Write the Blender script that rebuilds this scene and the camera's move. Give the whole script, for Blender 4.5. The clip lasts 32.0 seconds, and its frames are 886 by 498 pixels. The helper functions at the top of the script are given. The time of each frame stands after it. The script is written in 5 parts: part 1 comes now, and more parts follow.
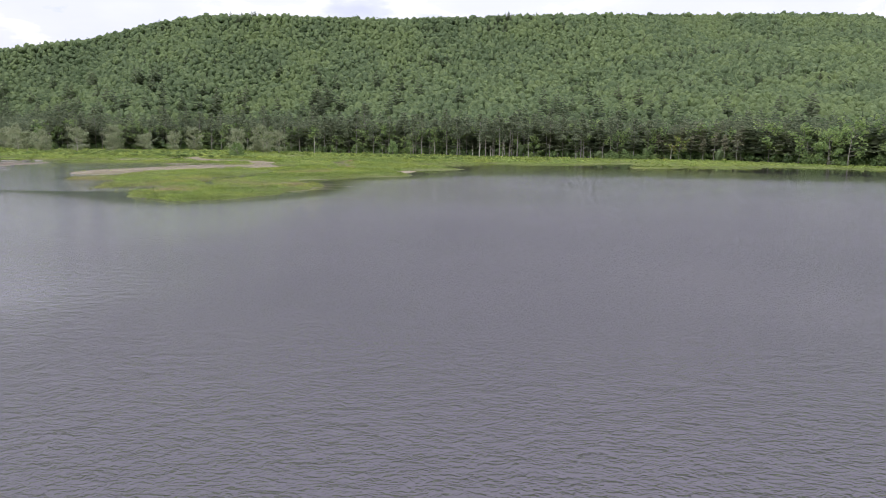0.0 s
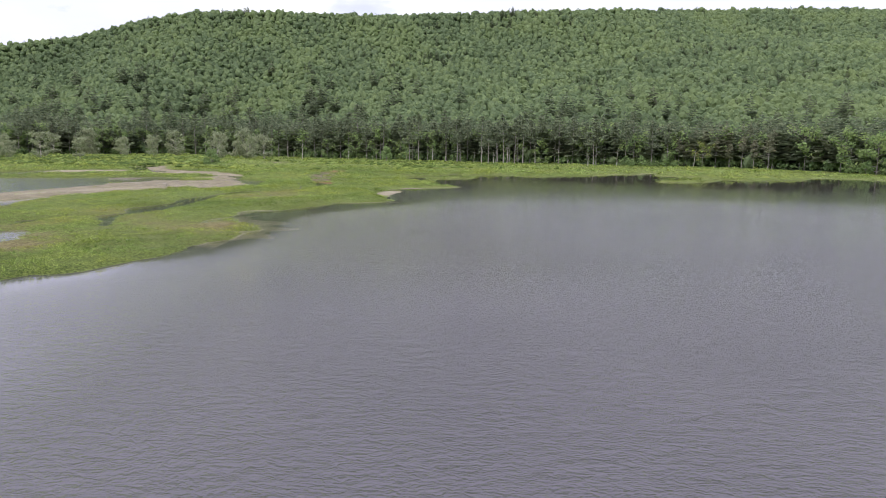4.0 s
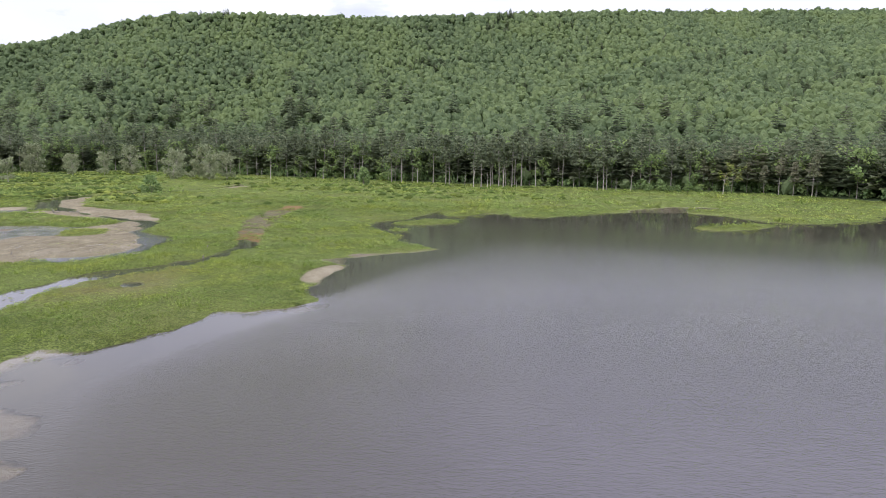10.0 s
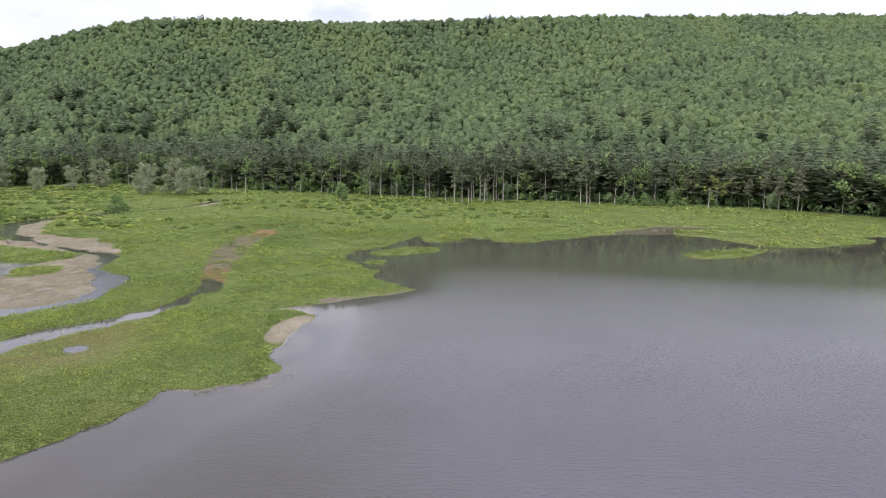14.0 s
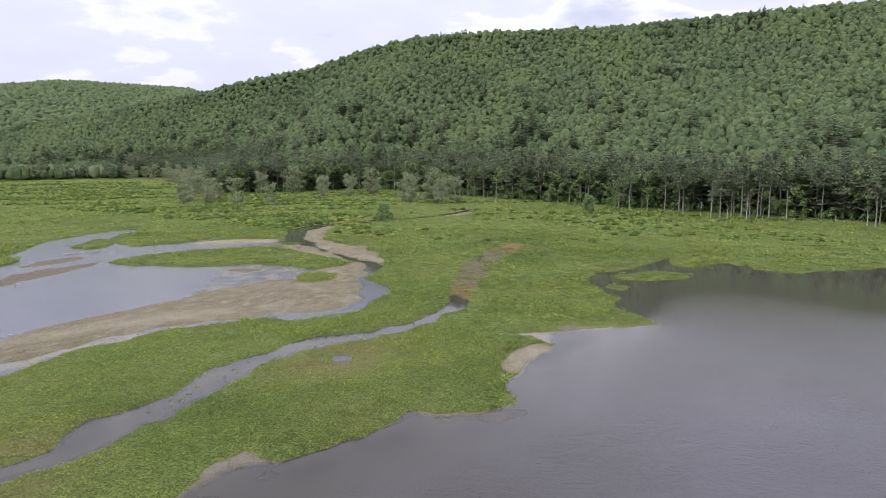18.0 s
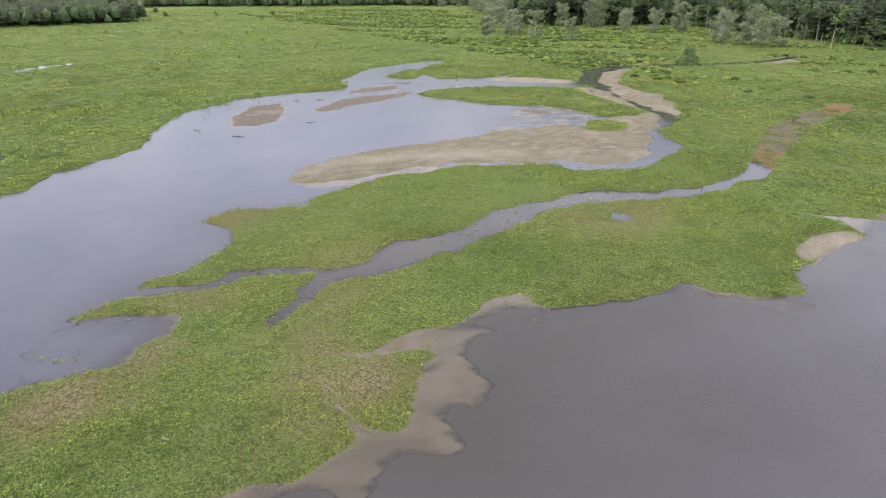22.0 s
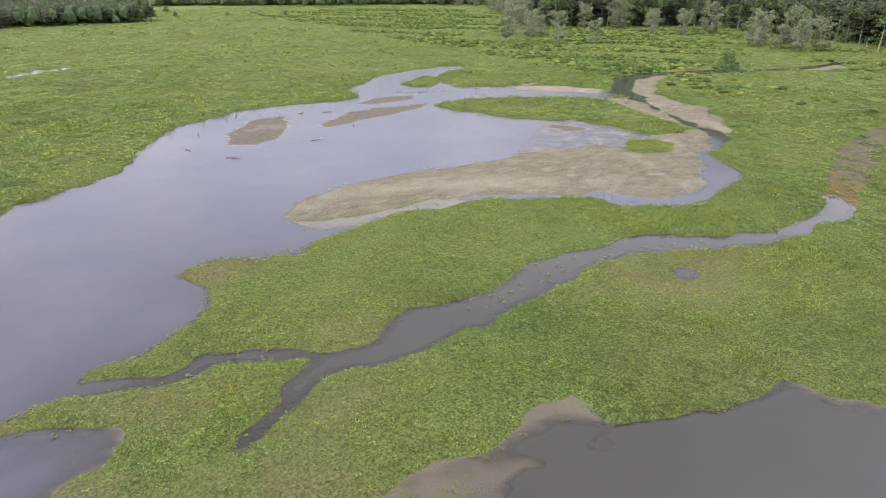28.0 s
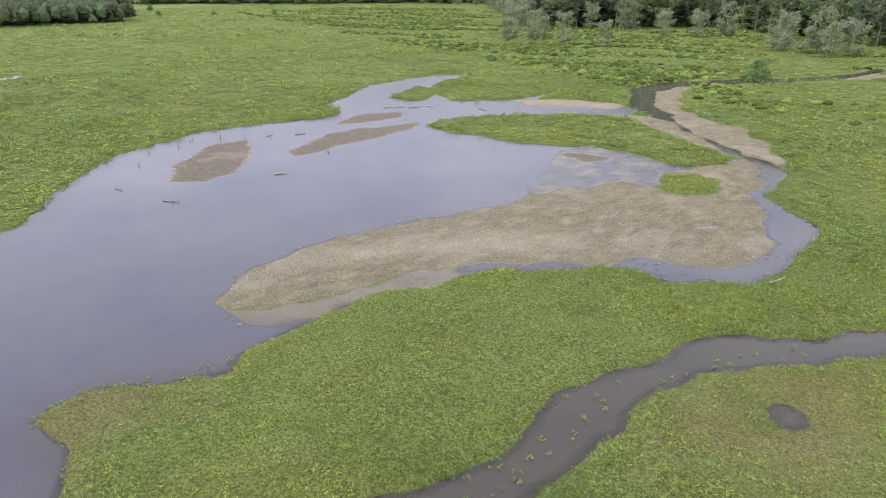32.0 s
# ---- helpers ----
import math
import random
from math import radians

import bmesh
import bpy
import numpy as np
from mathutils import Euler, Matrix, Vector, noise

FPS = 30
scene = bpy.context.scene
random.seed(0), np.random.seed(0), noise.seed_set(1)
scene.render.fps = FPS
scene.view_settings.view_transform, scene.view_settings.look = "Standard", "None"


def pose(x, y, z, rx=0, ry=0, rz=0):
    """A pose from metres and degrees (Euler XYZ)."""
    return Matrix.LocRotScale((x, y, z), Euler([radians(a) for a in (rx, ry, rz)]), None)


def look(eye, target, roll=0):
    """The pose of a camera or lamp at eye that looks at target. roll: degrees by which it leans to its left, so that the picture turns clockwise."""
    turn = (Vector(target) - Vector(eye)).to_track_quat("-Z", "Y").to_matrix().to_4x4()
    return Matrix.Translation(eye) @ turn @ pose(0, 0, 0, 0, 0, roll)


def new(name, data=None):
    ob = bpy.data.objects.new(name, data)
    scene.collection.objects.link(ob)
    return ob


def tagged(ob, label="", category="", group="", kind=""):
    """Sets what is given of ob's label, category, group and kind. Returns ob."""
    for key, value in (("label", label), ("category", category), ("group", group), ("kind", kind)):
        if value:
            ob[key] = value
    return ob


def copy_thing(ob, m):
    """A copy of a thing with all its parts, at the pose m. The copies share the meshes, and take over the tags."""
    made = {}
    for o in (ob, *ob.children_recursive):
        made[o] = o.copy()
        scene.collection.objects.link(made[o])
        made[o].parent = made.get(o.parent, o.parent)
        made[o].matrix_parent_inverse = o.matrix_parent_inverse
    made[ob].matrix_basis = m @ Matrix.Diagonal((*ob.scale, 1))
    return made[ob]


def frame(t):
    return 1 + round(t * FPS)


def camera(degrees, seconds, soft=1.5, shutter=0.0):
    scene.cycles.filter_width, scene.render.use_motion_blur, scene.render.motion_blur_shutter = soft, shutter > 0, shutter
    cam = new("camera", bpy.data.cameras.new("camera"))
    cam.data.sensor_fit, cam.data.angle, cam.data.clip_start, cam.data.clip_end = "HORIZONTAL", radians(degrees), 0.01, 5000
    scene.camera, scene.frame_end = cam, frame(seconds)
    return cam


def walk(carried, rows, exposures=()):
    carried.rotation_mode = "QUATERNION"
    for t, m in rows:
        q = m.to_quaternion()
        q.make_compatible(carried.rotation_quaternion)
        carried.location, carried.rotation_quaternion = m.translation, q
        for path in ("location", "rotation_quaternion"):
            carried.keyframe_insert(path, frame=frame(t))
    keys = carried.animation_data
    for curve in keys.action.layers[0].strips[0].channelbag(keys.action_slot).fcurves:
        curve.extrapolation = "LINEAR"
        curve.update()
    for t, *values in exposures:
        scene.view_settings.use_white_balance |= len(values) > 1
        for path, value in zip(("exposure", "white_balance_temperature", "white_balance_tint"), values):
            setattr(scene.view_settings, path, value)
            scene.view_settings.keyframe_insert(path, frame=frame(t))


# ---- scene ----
cam = camera(66.93, 32.0, soft=0.8)

PATH = [
    (0, (-11.33, -112.92, 9.64), (-10.42, -14.15, -5.97), 0.71),
    (0.5, (-11.08, -107.87, 10.15), (-10.28, -9.10, -5.49), 0.65),
    (1, (-10.80, -102.79, 10.65), (-10.19, -4.03, -5.04), 0.58),
    (1.5, (-10.30, -97.57, 11.09), (-9.78, 1.19, -4.61), 0.57),
    (2, (-9.82, -92.26, 11.52), (-9.36, 6.50, -4.20), 0.52),
    (2.5, (-9.37, -86.88, 11.96), (-8.92, 11.88, -3.75), 0.57),
    (3, (-9.00, -81.49, 12.48), (-8.58, 17.27, -3.25), 0.59),
    (3.5, (-8.57, -76.07, 13.09), (-8.15, 22.68, -2.69), 0.63),
    (5.5, (-5.23, -54.09, 16.11), (-5.01, 44.65, 0.27), 0.63),
    (6, (-4.67, -48.70, 16.62), (-4.45, 50.04, 0.83), 0.65),
    (6.5, (-4.10, -43.30, 17.08), (-3.85, 55.45, 1.33), 0.66),
    (7, (-3.59, -37.94, 17.63), (-3.41, 60.82, 1.90), 0.66),
    (7.5, (-3.06, -32.64, 18.33), (-2.90, 66.12, 2.68), 0.69),
    (8, (-2.57, -27.50, 19.15), (-2.36, 71.27, 3.52), 0.69),
    (8.5, (-2.07, -22.62, 19.99), (-1.89, 76.15, 4.38), 0.67),
    (9, (-1.56, -18.10, 20.95), (-1.26, 80.69, 5.47), 0.65),
    (9.5, (-1.15, -13.97, 22.00), (-0.83, 84.83, 6.58), 0.61),
    (10, (-0.83, -10.22, 23.05), (-0.29, 88.59, 7.69), 0.56),
    (10.5, (-0.57, -6.88, 24.07), (0.31, 91.94, 8.78), 0.48),
    (11, (-0.36, -4.03, 25.09), (1.03, 94.81, 9.92), 0.41),
    (11.5, (-0.17, -1.92, 26.10), (1.40, 96.93, 11.07), 0.28),
    (12, (-0.05, -0.66, 27.05), (1.78, 98.21, 12.17), 0.19),
    (12.5, (0.04, -0.11, 27.83), (2.70, 98.73, 12.93), 0.18),
    (13, (0.00, 0.00, 28.45), (3.32, 98.81, 13.43), 0.17),
    (13.5, (-0.02, 0.05, 29.03), (3.80, 98.83, 13.95), 0.23),
    (15.5, (0.12, 0.79, 31.62), (-3.61, 99.55, 16.33), 0.04),
    (16, (0.24, 0.89, 32.23), (-7.17, 99.46, 17.08), 0.07),
    (16.5, (0.37, 0.95, 32.88), (-13.11, 98.88, 17.79), -0.01),
    (17, (0.55, 0.88, 33.53), (-20.29, 97.53, 18.50), -0.07),
    (17.5, (0.77, 0.58, 34.19), (-26.73, 95.56, 19.27), -0.15),
    (18, (0.94, 0.07, 34.87), (-31.59, 93.47, 20.04), -0.23),
    (18.5, (1.03, -0.49, 35.51), (-37.99, 90.43, 20.90), -0.54),
    (19, (1.09, -0.75, 36.01), (-44.94, 86.85, 21.62), -0.49),
    (19.5, (1.11, -0.76, 36.40), (-51.21, 83.24, 22.03), -0.42),
    (20, (1.11, -0.74, 36.70), (-55.66, 79.50, 18.32), -0.32),
    (20.5, (1.13, -0.72, 37.04), (-59.13, 75.01, 11.88), -0.27),
    (21, (1.21, -0.70, 37.38), (-61.60, 70.24, 5.42), -0.07),
    (21.5, (1.27, -0.70, 37.67), (-62.07, 66.97, 0.14), -0.00),
    (22, (1.23, -0.65, 37.91), (-62.78, 66.14, -0.07), 0.03),
    (22.5, (1.04, -0.54, 38.01), (-63.56, 65.65, 0.00), 0.09),
    (23, (0.66, -0.38, 38.07), (-64.20, 65.56, 0.05), 0.09),
    (23.5, (0.08, -0.06, 38.17), (-65.08, 65.57, 0.12), 0.16),
    (24, (-0.69, 0.55, 38.29), (-66.18, 65.83, 0.23), 0.16),
    (24.5, (-1.69, 1.42, 38.41), (-67.08, 66.79, 0.33), 0.13),
    (26.5, (-8.36, 7.35, 38.41), (-73.45, 72.99, 0.28), 0.04),
    (27, (-10.55, 9.45, 38.36), (-75.91, 74.82, 0.23), 0.08),
    (27.5, (-12.80, 11.75, 38.34), (-78.31, 76.97, 0.20), 0.06),
    (28, (-15.21, 14.22, 38.35), (-80.59, 79.53, 0.13), 0.01),
    (28.5, (-17.71, 16.88, 38.35), (-82.70, 82.53, 0.06), 0.01),
    (29, (-20.28, 19.72, 38.36), (-85.02, 85.59, 0.03), 0.04),
    (29.5, (-22.96, 22.67, 38.35), (-87.60, 88.63, 0.00), 0.09),
    (30, (-25.75, 25.70, 38.32), (-90.46, 91.61, 0.01), 0.15),
    (30.5, (-28.54, 28.75, 38.28), (-93.39, 94.51, -0.04), 0.24),
    (31, (-31.43, 31.87, 38.26), (-96.41, 97.49, -0.10), 0.27),
    (31.5, (-34.39, 35.02, 38.24), (-99.48, 100.48, -0.22), 0.15),
    (32, (-37.32, 38.07, 38.28), (-102.47, 103.42, -0.25), 0.09),
]
walk(cam, [(t, look(eye, target, roll)) for t, eye, target, roll in PATH],
     exposures=[(0, 0.44), (3, 0.52), (7, 0.56), (13, 0.52), (16, 0.50), (19, 0.14), (20, 0.05), (21, 0.32), (22, 0.60), (32, 0.62)])

# ---------------------------------------------------------------- world, sun
SUN_EL, SUN_ROT = radians(52), radians(215)


def make_world():
    w = bpy.data.worlds.new("sky")
    scene.world = w
    w.use_nodes = True
    nt = w.node_tree
    nt.nodes.clear()
    out = nt.nodes.new("ShaderNodeOutputWorld")
    sky = nt.nodes.new("ShaderNodeTexSky")
    sky.sky_type, sky.sun_disc = "NISHITA", False
    sky.sun_elevation, sky.sun_rotation = SUN_EL, SUN_ROT
    sky.air_density, sky.dust_density = 1.0, 2.0
    b_sky = nt.nodes.new("ShaderNodeBackground")
    b_sky.inputs["Strength"].default_value = 0.13
    nt.links.new(sky.outputs[0], b_sky.inputs["Color"])
    # broken cloud deck
    tc = nt.nodes.new("ShaderNodeTexCoord")
    comb = nt.nodes.new("ShaderNodeMapping")
    comb.inputs["Scale"].default_value = (3.4, 3.4, 9.0)
    comb.inputs["Location"].default_value = (0.3, 0.9, 0.2)
    nt.links.new(tc.outputs["Generated"], comb.inputs["Vector"])
    noi = nt.nodes.new("ShaderNodeTexNoise")
    noi.inputs["Scale"].default_value = 1.5
    noi.inputs["Detail"].default_value = 9
    noi.inputs["Roughness"].default_value = 0.52
    noi.inputs["Distortion"].default_value = 0.0
    nt.links.new(comb.outputs[0], noi.inputs["Vector"])
    cover = nt.nodes.new("ShaderNodeMapRange")
    cover.inputs["From Min"].default_value, cover.inputs["From Max"].default_value = 0.22, 0.34
    nt.links.new(noi.outputs["Fac"], cover.inputs["Value"])
    shade = nt.nodes.new("ShaderNodeValToRGB")
    r = shade.color_ramp
    r.elements[0].position, r.elements[0].color = 0.40, (0.72, 0.737, 0.92, 1)
    r.elements[1].position, r.elements[1].color = 0.70, (0.58, 0.608, 0.79, 1)
    for at, tone in ((0.50, (0.75, 0.765, 0.935, 1)), (0.535, (0.87, 0.872, 0.98, 1)), (0.58, (0.84, 0.847, 0.97, 1)), (0.63, (0.66, 0.687, 0.85, 1))):
        r.elements.new(at).color = tone
    nt.links.new(noi.outputs["Fac"], shade.inputs["Fac"])
    b_cl = nt.nodes.new("ShaderNodeBackground")
    # an overcast sky is brighter overhead than at the horizon
    sep = nt.nodes.new("ShaderNodeSeparateXYZ")
    nt.links.new(tc.outputs["Generated"], sep.inputs[0])
    rise = nt.nodes.new("ShaderNodeMapRange")
    rise.inputs["From Min"].default_value, rise.inputs["From Max"].default_value = 0.0, 0.8
    rise.inputs["To Min"].default_value, rise.inputs["To Max"].default_value = 0.83, 1.36
    nt.links.new(sep.outputs["Z"], rise.inputs["Value"])
    nt.links.new(rise.outputs[0], b_cl.inputs["Strength"])
    nt.links.new(shade.outputs[0], b_cl.inputs["Color"])
    mix = nt.nodes.new("ShaderNodeMixShader")
    nt.links.new(cover.outputs[0], mix.inputs[0])
    nt.links.new(b_sky.outputs[0], mix.inputs[1])
    nt.links.new(b_cl.outputs[0], mix.inputs[2])
    nt.links.new(mix.outputs[0], out.inputs[0])


make_world()
sun = new("sun", bpy.data.lights.new("sun", "SUN"))
sun.data.energy, sun.data.angle, sun.data.color = 1.35, radians(22), (1.0, 0.935, 0.92)
# the light falls from behind the first viewpoint's left shoulder
sun.matrix_world = look((0, 0, 300), (0.45, 0.62, 300 - 1.05))


# ---------------------------------------------------------------- materials
def material(name):
    m = bpy.data.materials.new(name)
    m.use_nodes = True
    nt = m.node_tree
    return m, nt, nt.nodes["Principled BSDF"]


def node(nt, kind, **inputs):
    n = nt.nodes.new(kind)
    for key, value in inputs.items():
        n.inputs[key].default_value = value
    return n


def noise_of(nt, scale, detail=4, rough=0.55, vector=None):
    n = node(nt, "ShaderNodeTexNoise", Scale=scale, Detail=detail, Roughness=rough)
    if vector is None:
        g = nt.nodes.new("ShaderNodeNewGeometry")
        vector = g.outputs["Position"]
    nt.links.new(vector, n.inputs["Vector"])
    return n.outputs["Fac"]


def ramp(nt, fac, *stops):
    n = nt.nodes.new("ShaderNodeValToRGB")
    r = n.color_ramp
    while len(r.elements) < len(stops):
        r.elements.new(0.5)
    for el, (p, c) in zip(r.elements, stops):
        el.position, el.color = p, (*c, 1)
    nt.links.new(fac, n.inputs["Fac"])
    return n.outputs["Color"]


def blend(nt, fac, a, b, how="MIX"):
    n = nt.nodes.new("ShaderNodeMix")
    n.data_type, n.blend_type = "RGBA", how
    for sock, value in ((n.inputs[0], fac), (n.inputs[6], a), (n.inputs[7], b)):
        if isinstance(value, (int, float)):
            sock.default_value = value
        elif isinstance(value, tuple):
            sock.default_value = (*value, 1)
        else:
            nt.links.new(value, sock)
    return n.outputs[2]


def spread(nt, fac, a, b, lo=0.0, hi=1.0):
    n = nt.nodes.new("ShaderNodeMapRange")
    n.inputs["From Min"].default_value, n.inputs["From Max"].default_value = a, b
    n.inputs["To Min"].default_value, n.inputs["To Max"].default_value = lo, hi
    nt.links.new(fac, n.inputs["Value"])
    return n.outputs[0]


def attribute(nt, name):
    n = nt.nodes.new("ShaderNodeAttribute")
    n.attribute_name = name
    return n.outputs["Fac"]


def bump(nt, bsdf, height, strength, distance):
    n = node(nt, "ShaderNodeBump", Strength=strength, Distance=distance)
    nt.links.new(height, n.inputs["Height"])
    nt.links.new(n.outputs[0], bsdf.inputs["Normal"])


def island_random(nt):
    g = nt.nodes.new("ShaderNodeNewGeometry")
    return g.outputs["Random Per Island"]


def math_of(nt, how, a, b):
    n = nt.nodes.new("ShaderNodeMath")
    n.operation = how
    for sock, value in ((n.inputs[0], a), (n.inputs[1], b)):
        if isinstance(value, (int, float)):
            sock.default_value = value
        else:
            nt.links.new(value, sock)
    return n.outputs[0]


def ground_material():
    m, nt, b = material("marsh_ground")
    big, mid, fine = noise_of(nt, 0.035, 3), noise_of(nt, 0.45, 5, 0.65), noise_of(nt, 3.5, 4, 0.7)
    leafy = noise_of(nt, 3.6, 6, 0.8)
    green = ramp(nt, leafy, (0.40, (0.058, 0.082, 0.020)), (0.50, (0.160, 0.208, 0.046)), (0.59, (0.285, 0.345, 0.084)))
    warm = ramp(nt, leafy, (0.38, (0.090, 0.105, 0.026)), (0.60, (0.265, 0.290, 0.078)))
    grass = blend(nt, spread(nt, big, 0.45, 0.65, 0, 0.7), green, warm)
    straw = ramp(nt, fine, (0.38, (0.105, 0.086, 0.036)), (0.50, (0.225, 0.188, 0.080)), (0.61, (0.36, 0.315, 0.15)))
    grass = blend(nt, attribute(nt, "straw"), grass, straw)
    g0 = nt.nodes.new("ShaderNodeNewGeometry")
    streak = node(nt, "ShaderNodeMapping", Scale=(1.0, 0.55, 1))
    streak.inputs["Rotation"].default_value = (0, 0, -0.5)
    nt.links.new(g0.outputs["Position"], streak.inputs["Vector"])
    sand = ramp(nt, noise_of(nt, 0.42, 9, 0.78, streak.outputs[0]), (0.30, (0.190, 0.162, 0.106)), (0.45, (0.272, 0.236, 0.156)), (0.57, (0.335, 0.294, 0.196)), (0.72, (0.49, 0.44, 0.31)))
    sand = blend(nt, spread(nt, noise_of(nt, 0.075, 3), 0.56, 0.70, 0, 0.6), sand, (0.46, 0.41, 0.32))
    sand = blend(nt, math_of(nt, "MULTIPLY", attribute(nt, "pale"), 0.75), sand, (0.56, 0.50, 0.38))
    pebble = node(nt, "ShaderNodeTexVoronoi", Scale=3.2)
    g = nt.nodes.new("ShaderNodeNewGeometry")
    nt.links.new(g.outputs["Position"], pebble.inputs["Vector"])
    sand = blend(nt, 0.85, sand, ramp(nt, pebble.outputs["Distance"], (0.0, (0.62, 0.62, 0.62)), (0.7, (0.32, 0.31, 0.30))), "SOFT_LIGHT")
    # wet mud lies low, close to the water's level
    sepz = nt.nodes.new("ShaderNodeSeparateXYZ")
    nt.links.new(g.outputs["Position"], sepz.inputs[0])
    wet = spread(nt, math_of(nt, "ADD", sepz.outputs["Z"], math_of(nt, "ADD", math_of(nt, "MULTIPLY", mid, 0.12), spread(nt, noise_of(nt, 0.09, 3), 0.34, 0.48, 0.0, 0.20))), 0.06, 0.20, 1, 0)
    wet = math_of(nt, "MAXIMUM", wet, spread(nt, sepz.outputs["Z"], -0.01, 0.05, 1, 0))
    mud = ramp(nt, fine, (0.3, (0.238, 0.197, 0.140)), (0.7, (0.335, 0.282, 0.204)))
    peat = ramp(nt, fine, (0.3, (0.070, 0.062, 0.036)), (0.7, (0.135, 0.118, 0.072)))
    mud = blend(nt, spread(nt, math_of(nt, "MAXIMUM", attribute(nt, "sand"), attribute(nt, "shoal")), 0.15, 0.5), peat, mud)
    sand_mask = spread(nt, math_of(nt, "ADD", attribute(nt, "sand"), math_of(nt, "MULTIPLY", mid, 0.3)), 0.55, 0.72)
    sand = blend(nt, attribute(nt, "mud"), sand, ramp(nt, noise_of(nt, 0.7, 5, 0.65), (0.35, (0.165, 0.136, 0.102)), (0.65, (0.245, 0.205, 0.155))))
    base = blend(nt, sand_mask, grass, sand)
    rust = ramp(nt, fine, (0.3, (0.215, 0.128, 0.052)), (0.7, (0.30, 0.195, 0.088)))
    silt_bed = ramp(nt, noise_of(nt, 0.8, 4), (0.4, (0.130, 0.128, 0.062)), (0.6, (0.215, 0.180, 0.105)))
    seep = spread(nt, math_of(nt, "ADD", noise_of(nt, 0.3, 4), attribute(nt, "iron")), 0.60, 0.74)
    base = blend(nt, spread(nt, math_of(nt, "ADD", attribute(nt, "rust"), math_of(nt, "MULTIPLY", mid, 0.5)), 0.55, 0.75), base, blend(nt, seep, silt_bed, rust))
    base = blend(nt, wet, base, mud)
    wood_floor = ramp(nt, mid, (0.3, (0.065, 0.098, 0.045)), (0.7, (0.10, 0.142, 0.062)))
    base = blend(nt, attribute(nt, "woods"), base, wood_floor)
    nt.links.new(base, b.inputs["Base Color"])
    nt.links.new(spread(nt, wet, 0, 1, 0.95, 0.35), b.inputs["Roughness"])
    b.inputs["Specular IOR Level"].default_value = 0.3
    bump(nt, b, math_of(nt, "ADD", mid, leafy), 0.9, 0.6)
    return m


